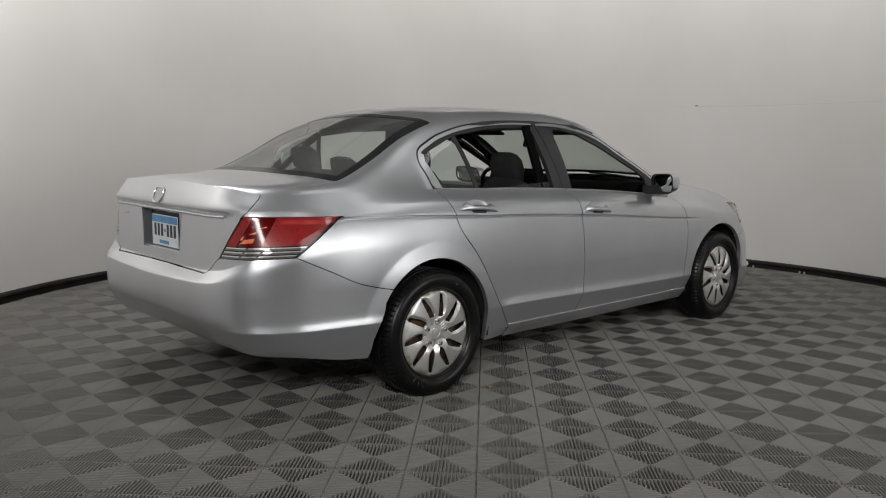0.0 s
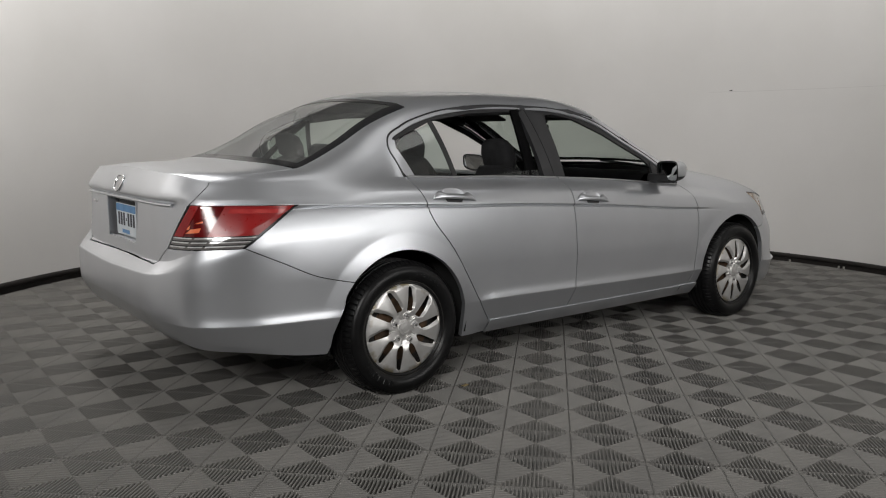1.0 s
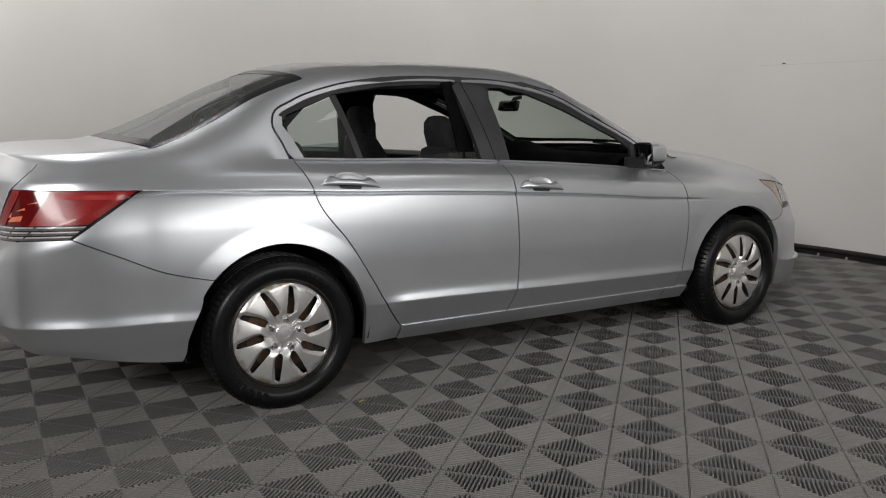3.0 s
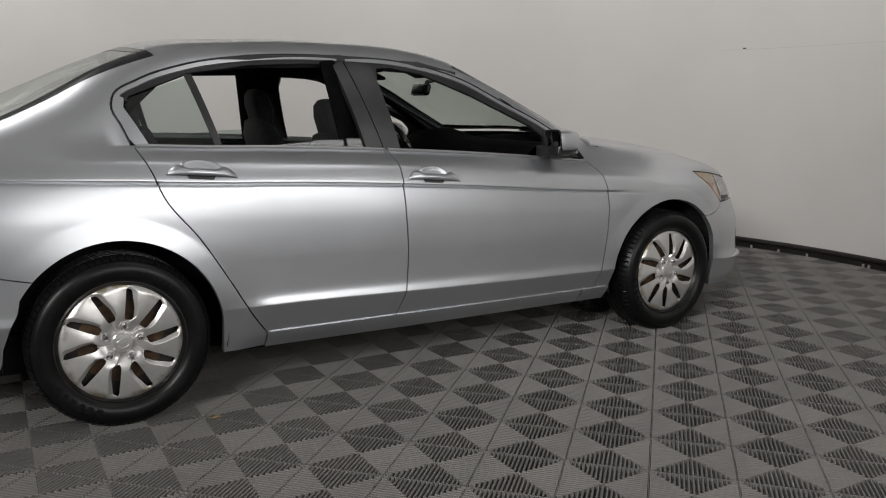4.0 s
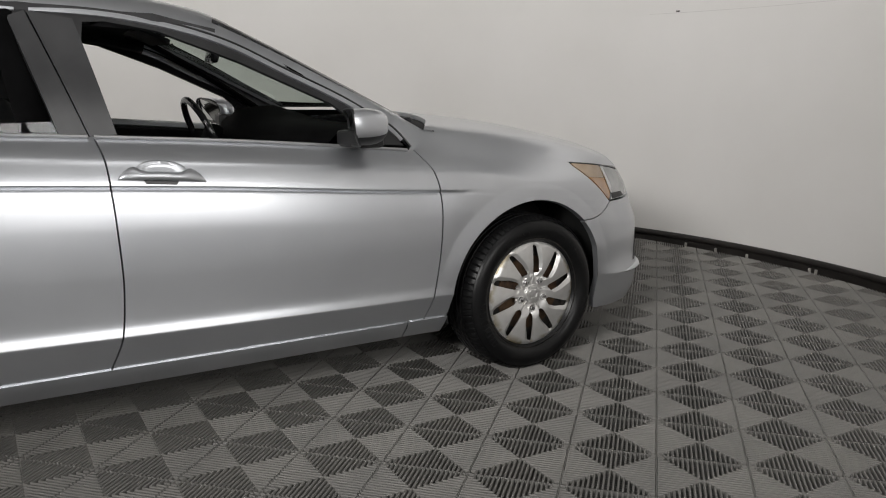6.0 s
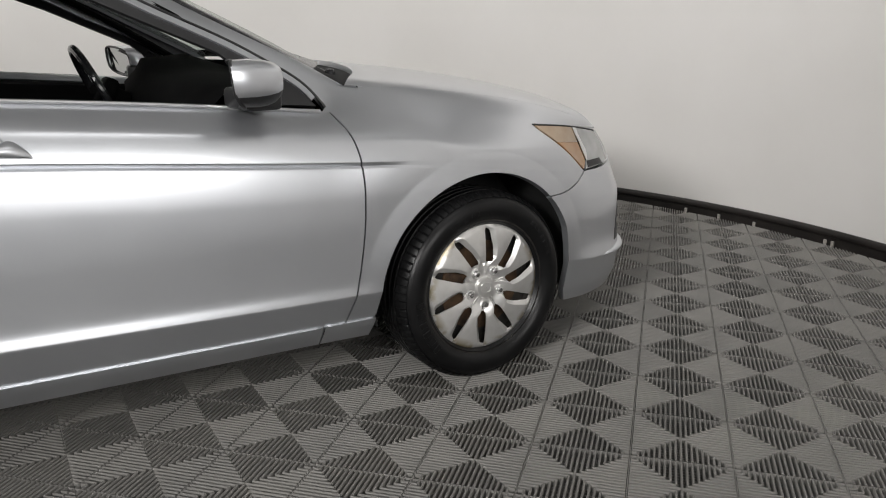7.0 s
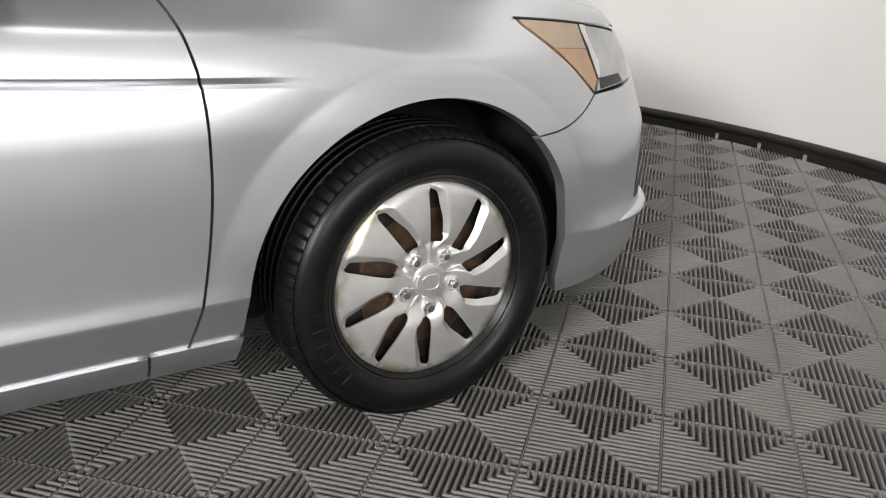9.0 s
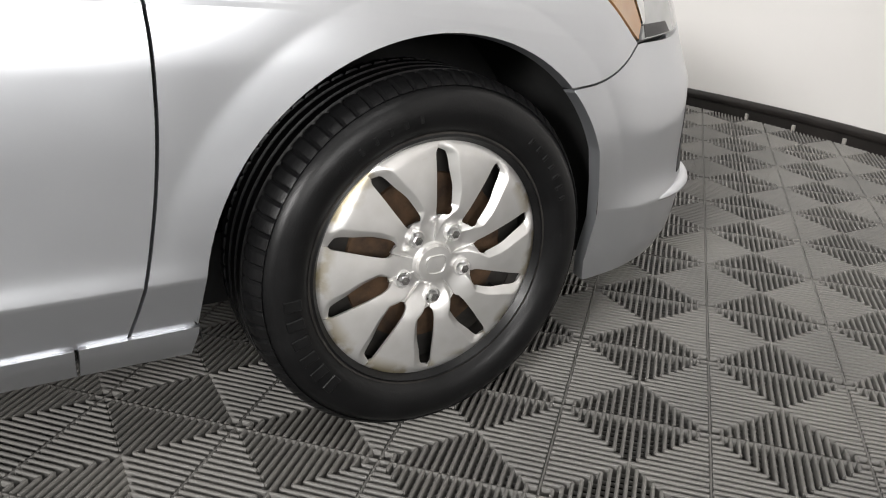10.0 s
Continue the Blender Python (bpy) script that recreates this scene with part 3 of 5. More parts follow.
REAR_ARCH = np.array([(-1.018, .218)] + arch(AXLE_R, .381, 0, 137.7))
REAR_ARCH_LOW = np.array(arch(AXLE_R, .381, 137.7, 149, 8) + [(-1.755, .44), (-1.79, .35), (-1.813, .262)])
FRONT_ARCH = np.array([(.99, .211), (1.0, .276)] + arch(AXLE_F, .390, 172, 47))
FRONT_ARCH_LOW = np.array(arch(AXLE_F, .390, 47, 24, 12) + [(1.770, .42), (1.779, .34), (1.77, .25), (1.785, .2)])
JOINT_R, JOINT_F = tuple(REAR_ARCH[-1]), tuple(FRONT_ARCH[-1])


def belt(u0, u1):
    u = np.linspace(u0, u1, max(2, int(abs(u1 - u0) / 0.02)))
    return np.stack([u, np.interp(u, us, side_z[:, -1])], 1)


def hem(u0, u1):
    u = np.linspace(u0, u1, max(2, int(abs(u1 - u0) / 0.02)))
    return np.stack([u, np.interp(u, us, side_z[:, 0])], 1)


LAMP_TIP, LAMP_OUT, LAMP_IN, LAMP_TOP = (-1.935, .946), (-2.19, .776), (-2.585, .768), (-2.445, .957)
BUMP_SEAM = [JOINT_R, (-1.76, .600), (-1.866, .629), (-2.021, .70), LAMP_OUT]
HEAD_TIP, HEAD_LOW = (1.652, .852), (1.920, .668)

for side, mirror in (("right", (False,)), ("left", (True,))):
    rear_door = flank_panel("rear_door", joined(c_line, straight([c_line[-1], b_line[-1]]), b_line[::-1], belt(b_line[0][0], c_line[0][0])), PAINT, car, "silver rear door with lowered window", sides=mirror)
    front_door = flank_panel("front_door", joined(b_line, straight([b_line[-1], a_line[-1]]), a_line[::-1], belt(a_line[0][0], b_line[0][0])), PAINT, car, "silver front door with lowered window", sides=mirror)
    if side == "right":
        doors = rear_door, front_door
    else:
        left_doors = rear_door, front_door
    flank_panel("quarter_panel", joined(c_line[::-1], belt(c_line[0][0], -2.335), spline([(-2.345, 1.035), (-2.39, 1.0), LAMP_TOP]), straight([LAMP_TOP, LAMP_TIP]), straight([LAMP_TIP, LAMP_OUT]), spline(BUMP_SEAM[::-1]),
                REAR_ARCH[::-1], straight([(-1.018, .218), (-.84, .214)]), straight([(-.84, .214), c_line[-1]])), PAINT, car, sides=mirror)
    flank_panel("side_sill", joined(hem(-.838, .82), straight([(.82, .207), (.82, .2825)]), straight([(.82, .2825), (-.25, .2855)]), straight([(-.25, .2855), (-.838, .2855)])), PAINT, car, sides=mirror, proud=0.006, gap=0.001)
    flank_panel("sill_end", joined(hem(.824, .992), straight([(.992, .206), (1.0, .2835)]), straight([(1.0, .2835), (.824, .2835)])), PAINT, car, sides=mirror, proud=0.006, gap=0.001)
    flank_panel("front_fender", joined(a_line, straight([a_line[-1], (.822, .276)]), straight([(.822, .276), (1.002, .276)]), FRONT_ARCH[1:], spline([JOINT_F, (1.755, .617), (1.825, .636), HEAD_LOW]),
                spline([HEAD_LOW, (1.848, .720), (1.752, .786), HEAD_TIP]), [(1.64, .858)], belt(1.62, a_line[0][0])), PAINT, car, sides=mirror)

flank_panel("rear_bumper", joined(hem(-1.813, U_REAR), straight([(U_REAR, .37), (U_REAR, .692)]), straight([(U_REAR, .692), (-2.70, .692)]), straight([(-2.70, .692), LAMP_IN]), straight([LAMP_IN, LAMP_OUT]),
                                                  spline(BUMP_SEAM[::-1]), REAR_ARCH_LOW), PAINT, car, gap=0.0016, sides=(False, True))
front_bumper = flank_panel("front_bumper", joined(FRONT_ARCH_LOW, hem(1.80, U_FRONT), straight([(U_FRONT, .19), (U_FRONT, .70)]), spline([(U_FRONT, .70), (2.45, .70), (2.2, .682), (2.08, .668), HEAD_LOW]),
                                                    spline([HEAD_LOW, (1.825, .636), (1.755, .617), JOINT_F])), PAINT, car, gap=0.0016, sides=(False, True))

# boot lid: tail face with a recess for the number plate, and its deck
RECESS = (U_REAR + .225, .752, .942)
lid = new("boot_lid")
lid.parent = car
flank_panel("tail_face", joined(straight([(U_REAR, .694), (-2.70, .694)]), straight([(-2.70, .694), LAMP_IN]), straight([LAMP_IN, LAMP_TOP]), spline([LAMP_TOP, (-2.39, 1.0), (-2.345, 1.035)]), belt(-2.335, U_REAR),
                                straight([(U_REAR, 1.07), (U_REAR, RECESS[2])]), straight([(U_REAR, RECESS[2]), (RECESS[0], RECESS[2])]), straight([(RECESS[0], RECESS[2]), (RECESS[0] - .01, RECESS[1])]),
                                straight([(RECESS[0] - .01, RECESS[1]), (U_REAR, RECESS[1])])), PAINT, lid, gap=0.0014, depth=0.045, sides=(False, True))
deck_half = joined([(-2.0, .0, 1.12)], spline([(-1.985, .0, 1.125), (-1.96, .3, 1.118), (-1.86, .60, 1.096)], .05), spline([(-1.86, .605, 1.095), (-2.0, .605, 1.084), (-2.17, .612, 1.072), (-2.255, .64, 1.06)], .03))
deck = over(deck_half)
deck_edge = np.stack([np.linspace(-2.335, -2.6, 10), np.zeros(10)], 1)
deck_end = np.stack([np.full(20, -2.6), np.linspace(0, 1, 20)], 1)
top_panel("deck", whole(np.concatenate([deck[1:], deck_edge, deck_end[1:]])), PAINT, lid, depth=0.015)

# upper body
O_LINE = [(-1.31, 1.052), (-1.335, 1.118), (-1.363, 1.192), (-1.35, 1.238), (-1.255, 1.298), (-1.061, 1.365), (-.805, 1.406), (-.381, 1.418), (-.08, 1.402), (.255, 1.322), (.435, 1.238), (.716, 1.10), (.86, 1.0), (.90, .945)]
o_line = spline(O_LINE)
o_q = beside(o_line)
knee = int(np.argmin(np.abs(o_line[:, 0] + 1.17) + (o_line[:, 1] < 1.3) * 9))
GLASS_R = [(-1.171, .525, 1.389), (-1.4, .548, 1.302), (-1.6, .578, 1.205), (-1.838, .610, 1.098)]
WIND = [(.2, .535, 1.380), (.41, .555, 1.297), (.635, .585, 1.185), (.836, .606, 1.09), (.905, .610, 1.058)]
back_edge, wind_edge = over(spline(GLASS_R, .03), 1.0), over(spline(WIND, .03), 1.0)
back_top = over(spline([(-1.171, .525, 1.389), (-1.215, .3, 1.425), (-1.23, .0, 1.445)], .04), 1.001)
back_low = over(spline([(-1.838, .610, 1.098), (-1.95, .3, 1.12), (-1.98, .0, 1.125)], .04), 1.001)
wind_top = over(spline([(.2, .535, 1.38), (.255, .3, 1.425), (.27, .0, 1.44)], .04), 1.001)
wind_low = over(spline([(.905, .610, 1.058), (1.045, .3, 1.068), (1.09, .0, 1.07)], .04), 1.001)
for q in (back_top, back_low, wind_top, wind_low):
    q[-1, 1] = 1.0
w0 = lambda s0, s1: np.stack([np.linspace(s0, s1, max(2, int(abs(s1 - s0) / .03))), np.zeros(max(2, int(abs(s1 - s0) / .03)))], 1)
for mirror in ((False,), (True,)):
    q = np.concatenate([o_q[: knee + 4], back_top[1:2], back_edge, deck[-12:][1:], w0(-2.33, -1.315)])
    top_panel("rear_pillar", q, PAINT, car, sides=mirror, proud=-0.0006)
roof_half = np.concatenate([back_top[::-1], back_edge[:1], o_q[knee:-1], wind_edge[::-1], wind_top])
top_panel("roof", whole(roof_half), PAINT, car)
hood_side = over(spline([(.985, .652, 1.0), (1.2, .625, .978), (1.5, .61, .94), (1.8, .60, .885), (2.0, .575, .845), (2.12, .52, .82)], .03), 1.0)
hood_back = over(spline([(.985, .652, 1.0), (1.13, .4, 1.03), (1.19, .0, 1.035)], .04), 1.001)
hood_back[-1, 1] = 1.0
hood_end = np.stack([np.full(16, 2.6), np.linspace(.25, 1, 16)], 1)
top_panel("hood", whole(np.concatenate([hood_back[::-1], hood_side, hood_end])), PAINT, car)
top_panel("cowl", whole(np.concatenate([wind_low[::-1], hood_back])), DARK, car, "black plastic cowl with wipers", proud=-0.018)
for mirror in ((False,), (True,)):
    top_panel("fender_top", np.concatenate([w0(.885, 2.45), [(2.45, .3)], hood_side[::-1], [wind_edge[-1]], [o_q[-2]], [o_q[-1]]]), PAINT, car, sides=mirror, proud=-0.0005)


def pane(name, params, mat, parent, label, proud=-0.004, sides=(False,)):
    ob = top_panel(name, params, mat, parent, label, depth=0.0, proud=proud, sides=sides)
    ob.visible_shadow = False
    return ob


pane("rear_window", whole(np.concatenate([back_top[::-1], back_edge[1:], back_low])), GLASS, car, "green tinted rear window")
pane("windscreen", whole(np.concatenate([wind_top[::-1], wind_edge[1:], wind_low])), GLASS, car, "green tinted windscreen")


def border(name, line, inner, parent, mat=GLOSS_BLACK, proud=-0.002):
    """A dark band of glass print between two lines of equal length on the upper skin."""
    for mirror in ((False,), (True,)):
        top_panel(name, np.concatenate([line, inner[::-1]]), mat, parent, depth=0.004, proud=proud, sides=mirror)


mid_b, mid_w = np.array([-1.58, 1.0]), np.array([.68, 1.0])
rim_b = np.concatenate([back_top[::-1], back_edge[1:], back_low[1:]])
border("window_border", rim_b, rim_b + (mid_b - rim_b) * (.13, .085), car)
rim_w = np.concatenate([wind_top[::-1], wind_edge[1:], wind_low[1:]])
border("windscreen_border", rim_w, rim_w + (mid_w - rim_w) * (.15, .07), car)

# door frames round the side windows
I_REAR = [(-1.228, 1.052), (-1.310, 1.195), (-1.295, 1.236), (-1.060, 1.330), (-.8, 1.370), (-.56, 1.384), (-.455, 1.382), (-.43, 1.36), (-.325, 1.03)]
I_FRONT = [(-.165, 1.01), (-.262, 1.345), (-.245, 1.37), (-.155, 1.376), (.005, 1.352), (.277, 1.254), (.60, 1.112), (.665, 1.06), (.665, .965)]
inner_r, inner_f = straight(I_REAR), straight(I_FRONT)
o_mid = shrunk(np.concatenate([o_line, [(.9, .9), (-1.3, .9)]]), 0.022)[: len(o_line)]
o_gap = shrunk(np.concatenate([o_line, [(.9, .9), (-1.3, .9)]]), 0.006)[: len(o_line)]
split_top = int(np.argmin(np.abs(o_line[:, 0] + .385) + (o_line[:, 1] < 1.3) * 9))
corner = int(np.argmin(np.hypot(o_line[:, 0] + 1.345, o_line[:, 1] - 1.24)))


def strip_between(a, b):
    return beside(np.concatenate([a, b[::-1]]))


for (rd, fd), mirror in ((doors, (False,)), (left_doors, (True,))):
    top_panel("window_frame", strip_between(o_gap[corner: split_top], o_mid[corner: split_top]), PAINT, rd, depth=0.01, sides=mirror)
    top_panel("window_frame", strip_between(o_gap[split_top + 1: -2], o_mid[split_top + 1: -2]), PAINT, fd, depth=0.01, sides=mirror)
    top_panel("corner_trim", beside(np.concatenate([o_gap[1: corner + 1], [(-1.312, 1.226)], [(-1.318, 1.19)], [(-1.243, 1.052)], [(-1.29, 1.046)]])), PAINT, rd, depth=0.012, sides=mirror)
    top_panel("window_sash", beside(np.concatenate([o_mid[corner: split_top], inner_r[inner_r[:, 1] > 1.2][::-1][1:]])), BLACK_TRIM, rd, depth=0.02, proud=-0.008, sides=mirror)
    top_panel("window_sash", beside(np.concatenate([o_mid[split_top + 2: -3], [(.80, .99)], [(.665, 1.05)], inner_f[(inner_f[:, 1] > 1.06) & (inner_f[:, 0] > -.24)][::-1]])), BLACK_TRIM, fd, depth=0.02, proud=-0.008, sides=mirror)
    top_panel("pillar_cover", beside(straight([(-.435, 1.378), (-.385, 1.398), (-.247, 1.018), (-.33, 1.025), (-.435, 1.378)])[:-1]), PILLAR, rd, depth=0.03, proud=-0.003, sides=mirror)
    top_panel("pillar_cover", beside(straight([(-.379, 1.398), (-.25, 1.378), (-.158, 1.005), (-.241, 1.013), (-.379, 1.398)])[:-1]), PILLAR, fd, depth=0.03, proud=-0.003, sides=mirror)
    top_panel("mirror_patch", beside(straight([(.665, 1.06), (.675, 1.085), (.84, .985), (.872, .95), (.665, .965), (.665, 1.06)])[:-1]), BLACK_TRIM, fd, depth=0.02, proud=-0.003, sides=mirror)
    # quarter pane behind the divider, and the lowered pane's top edge
    pane("quarter_pane", beside(straight([(-1.232, 1.045), (-1.312, 1.2), (-1.295, 1.232), (-1.05, 1.325), (-.965, 1.045), (-1.232, 1.045)])[:-1]), GLASS_SIDE, rd, "green tinted quarter glass", proud=-0.014, sides=mirror)
    top_panel("window_divider", beside(straight([(-1.075, 1.325), (-1.045, 1.33), (-.955, 1.035), (-.985, 1.035), (-1.075, 1.325)])[:-1]), BLACK_TRIM, rd, depth=0.015, proud=-0.010, sides=mirror)
    pane("lowered_pane", beside(straight([(-.80, 1.028), (-.72, 1.043), (-.55, 1.058), (-.33, 1.064), (-.325, 1.02), (-.80, 1.028)])[:-1]), GLASS_SIDE, rd, "lowered door glass", proud=-0.018, sides=mirror)
    # bright weather strips along the belt
    for d, a, b in ((rd, -1.295, -.25), (fd, -.232, .875)):
        q = np.stack([np.linspace(a, b, 40), np.full(40, 9.93)], 1)
        p, n = FLANK.place(q), FLANK.normal(q)
        p = p + n * 0.002 + (0, 0, 0.004)
        if mirror[0]:
            p[:, 1] = 2 * CAR_Y - p[:, 1]
        part("weather_strip", tube(p, 0.0065, 8), SATIN, d, "bright metal strip")

# thin seals that show as dark lines round the windows
for mirror in (False, True):
    p = TOP.place(o_q) + TOP.normal(o_q) * -0.003
    if mirror:
        p[:, 1] = 2 * CAR_Y - p[:, 1]
    part("window_seal", tube(p, 0.0042, 8), BLACK_TRIM, car)

# dark inner shell behind the seams
for side_mirror in ((False,), (True,)):
    outline = joined(belt(-2.38, 2.4)[::-1], hem(-2.38, -1.83), [(-1.83, .28)], arch(AXLE_R, .43, 180, 0), [(-.97, .26)], hem(-.96, .96), arch(AXLE_F, .43, 180, 0), [(1.84, .25)], hem(1.85, 2.4))
    q = flank(outline)
    q[:, 1] = np.clip(q[:, 1], .15, 9.6)
    v, f, n = sheet(FLANK, q, np.arange(-3.1, 2.9, .06), W_GRID[::2], 0.0, -0.028, side_mirror, CAR_Y)
    link_mesh("inner_shell", v, f, DARK, car, normals=n)


def hollow(name, verts_faces, mat, parent):
    return part(name, verts_faces, mat, parent, smooth=False)


part("underbody", soft_box((3.9, 1.22, 0.17), 0.04, 2, at=(0.1, CAR_Y, 0.245)), DARK, car, "dark underbody")
# block added under the car to keep light off the floor there
part("under_block", soft_box((1.86, 1.46, 0.10), 0.03, 2, at=(0.0, CAR_Y, 0.215)), DARK, car, "dark block added under the car to hold back light")
for ax in (AXLE_F, AXLE_R):
    for sgn in (-1, 1):
        bm = bmesh.new()
        ring = []
        for h in (0.56, 0):
            ring.append([bm.verts.new((ax + .405 * math.cos(a), CAR_Y + sgn * (h or float(np.interp(ax + .405 * math.cos(a), px[150:-150], ph[150:-150])) - .03), HUB_Z + .01 + .405 * math.sin(a))) for a in np.linspace(-.22, math.pi + .22, 33)])
        for k in range(32):
            bm.faces.new((ring[0][k], ring[0][k + 1], ring[1][k + 1], ring[1][k]))
        bm.faces.new(ring[0])
        part("wheel_housing", bm, DARK, car, "black wheel housing", angle=60)

# ---- tail lamps and headlamps ----
def flank_strip(name, points, mat, parent, label="", depth=0.006, proud=0.0, sides=(False,), gap=0.0):
    return flank_panel(name, straight([*points, points[0]], .015)[:-1], mat, parent, label, gap=gap, depth=depth, proud=proud, sides=sides)


def lerp2(a, b, t):
    return (a[0] + (b[0] - a[0]) * t, a[1] + (b[1] - a[1]) * t)


for mirror in ((False,), (True,)):
    tail = new("tail_lamp")
    tail.parent = car
    tail["label"] = "red tail lamp with clear lower band"
    L, R, T, I = LAMP_IN, LAMP_OUT, LAMP_TIP, LAMP_TOP
    flank_strip("housing", [I, T, R, L], GLOSS_BLACK, tail, depth=0.03, proud=-0.006, sides=mirror, gap=0.001)
    k = 0.30
    lm, rm = lerp2(L, I, k), lerp2(R, T, k + .02)
    # clear band in bars, with a bright cell
    for j in range(3):
        a0, a1 = (j + .10) / 3 * k, (j + .86) / 3 * k
        p0, p1, q1, q0 = lerp2(L, I, a0), lerp2(L, I, a1), lerp2(R, T, a1), lerp2(R, T, a0)
        flank_strip("clear_lens", [lerp2(p0, q0, .02), lerp2(p0, q0, .97), lerp2(p1, q1, .97), lerp2(p1, q1, .02)], SMOKE_LENS, tail, proud=0.0, sides=mirror)
        b0, b1, c1, c0 = lerp2(L, I, a1 - .030), lerp2(L, I, a1), lerp2(R, T, a1), lerp2(R, T, a1 - .030)
        for s0, s1 in ((.03, .30), (.335, .52), (.55, .96)):
            flank_strip("bright_rib", [lerp2(b0, c0, s0), lerp2(b0, c0, s1), lerp2(b1, c1, s1), lerp2(b1, c1, s0)], CLEAR_LENS, tail, proud=0.002, sides=mirror)
    # red upper lens: darker square cell inboard, brighter outer wedge
    t_in, t_out = lerp2(I, T, .03), lerp2(I, T, .975)
    m_in, m_out = lerp2(lm, rm, .02), lerp2(lm, rm, .955)
    c_t0, c_t1 = lerp2(I, T, .12), lerp2(I, T, .36)
    c_b0, c_b1 = lerp2(lm, rm, .16), lerp2(lm, rm, .46)
    flank_strip("red_lens", [t_in, c_t0, c_b0, m_in], RED_LENS, tail, proud=0.001, sides=mirror)
    flank_strip("inner_reflector", [c_t0, c_t1, c_b1, c_b0], RED_DARK, tail, "dark red cell", proud=-0.003, sides=mirror)
    flank_strip("red_lens", [c_t1, t_out, m_out, c_b1], RED_LENS, tail, proud=0.001, sides=mirror)
    grid = lambda s, t: lerp2(lerp2(lm, rm, s), lerp2(I, T, s), t)
    flank_strip("pale_band", [grid(.42, .90), grid(.94, .88), grid(.94, .74), grid(.44, .76)], RED_PALE, tail, proud=0.0025, sides=mirror)
    for s0, s1, t0, t1 in ((.17, .33, .10, .30), (.20, .29, .42, .52), (.26, .35, .62, .70), (.12, .18, .20, .38)):
        flank_strip("reflector_facet", [grid(s0, t0), grid(s1, t0 + .04), grid(s1 - .02, t1), grid(s0 + .03, t1 - .05)], RED_BRIGHT, tail, proud=-0.001, sides=mirror)
    lamp = new("headlamp")
    lamp.parent = car
    lamp["label"] = "hazed headlamp with amber side marker"
    H = [HEAD_TIP, (1.957, .822), (2.15, .795), (2.2, .69), (2.08, .674), HEAD_LOW, (1.848, .720), (1.752, .786)]
    flank_strip("housing", H, GLOSS_BLACK, lamp, depth=0.03, proud=-0.006, sides=mirror, gap=0.001)
    flank_strip("hazed_lens", [(1.664, .848), (1.888, .824), (1.914, .772), (1.758, .788)], HAZE_LENS, lamp, proud=0.0005, sides=mirror)
    flank_strip("amber_marker", [(1.759, .787), (1.914, .771), (1.946, .70), (1.922, .675), (1.852, .722)], AMBER, lamp, "amber side marker", proud=0.0005, sides=mirror)
    flank_strip("bright_rib", [(1.893, .822), (1.922, .818), (1.968, .74), (1.962, .705), (1.952, .70), (1.924, .775)], CHROME, lamp, proud=0.002, sides=mirror)
    flank_strip("clear_lens", [(1.928, .818), (1.957, .816), (2.148, .7935), (2.1985, .6915), (2.08, .6755), (1.94, .6725), (1.958, .70), (1.972, .738)], GREY_LENS, lamp, proud=0.0005, sides=mirror)

    # gloss black wedge laid over the lens's lower corner
    flank_strip("dark_wedge", [(1.957, .700), (2.06, .70), (2.08, .678), (1.957, .675)], GLOSS_BLACK, lamp, "dark lower corner", proud=0.002, sides=mirror)
    q = flank([(1.652 + .44 * t, .8535 - .03 * t - .026 * t * t) for t in np.linspace(0, 1, 25)])
    p = FLANK.place(q) + FLANK.normal(q) * .001
    if mirror[0]:
        p[:, 1] = 2 * CAR_Y - p[:, 1]
    part("lamp_seal", tube(p, .0032, 6), BLACK_TRIM, lamp, "thin black seal")

# bright bar under the lip, plate, badge
def on_tail(y, z, out=0.0):
    """A place on the tail face at lateral y (right negative) and height z."""
    h = abs(y - CAR_Y)
    u = float(np.interp(h, ph[:200], us[:200]))
    q = flank([(u, z)])
    p, n = FLANK.place(q)[0], FLANK.normal(q)[0]
    if y > CAR_Y:
        p[1], n[1] = 2 * CAR_Y - p[1], -n[1]
    return Vector(p + n * out)


bar = [on_tail(CAR_Y + y, .953 + .0 * y, 0.004) for y in np.linspace(-.655, .655, 41)]
part("trim_bar", tube(bar, 0.009, 8, squash=0.8), PAINT, lid, "narrow bright bar")
plate_y, plate_z = CAR_Y + 0.0, 0.840
back_x = on_tail(CAR_Y, .85).x + 0.052
# recess back: the shade inside is put into its dark colour
part("plate_recess", soft_box((0.006, 0.48, 0.22), 0.002, 1, at=(back_x + .003, CAR_Y, .848)), PILLAR, lid, "recess back, its shade put into a dark colour")
for sgn in (-1, 1):
    part("recess_wall", soft_box((0.055, 0.006, 0.195), 0.001, 1, at=(back_x - .026, CAR_Y + sgn * .226, .848)), PAINT, lid)
part("recess_shelf", soft_box((0.05, 0.44, 0.012), 0.004, 2, at=(back_x - .022, CAR_Y, .752)), PAINT, lid, "silver ledge below the plate")
plate = part("number_plate", soft_box((0.003, 0.305, 0.155), 0.001, 1, at=(back_x - .030, plate_y, plate_z)), PLATE_WHITE, lid, "white and blue number plate with dark bars")
fx = back_x - .0322
part("plate_band", soft_box((0.001, 0.297, 0.034), 0.0, 1, at=(fx, plate_y, plate_z + .056)), PLATE_BLUE, plate, "blue band")
part("plate_band", soft_box((0.001, 0.11, 0.018), 0.0, 1, at=(fx, plate_y + .01, plate_z - .058)), PLATE_BLUE, plate, "blue band")
for y in (-.118, -.078, -.038, .030, .070, .110):
    part("plate_bar", soft_box((0.001, 0.024, 0.062), 0.0, 1, at=(fx - .0004, plate_y + y, plate_z + .002)), PLATE_INK, plate, "dark bar")
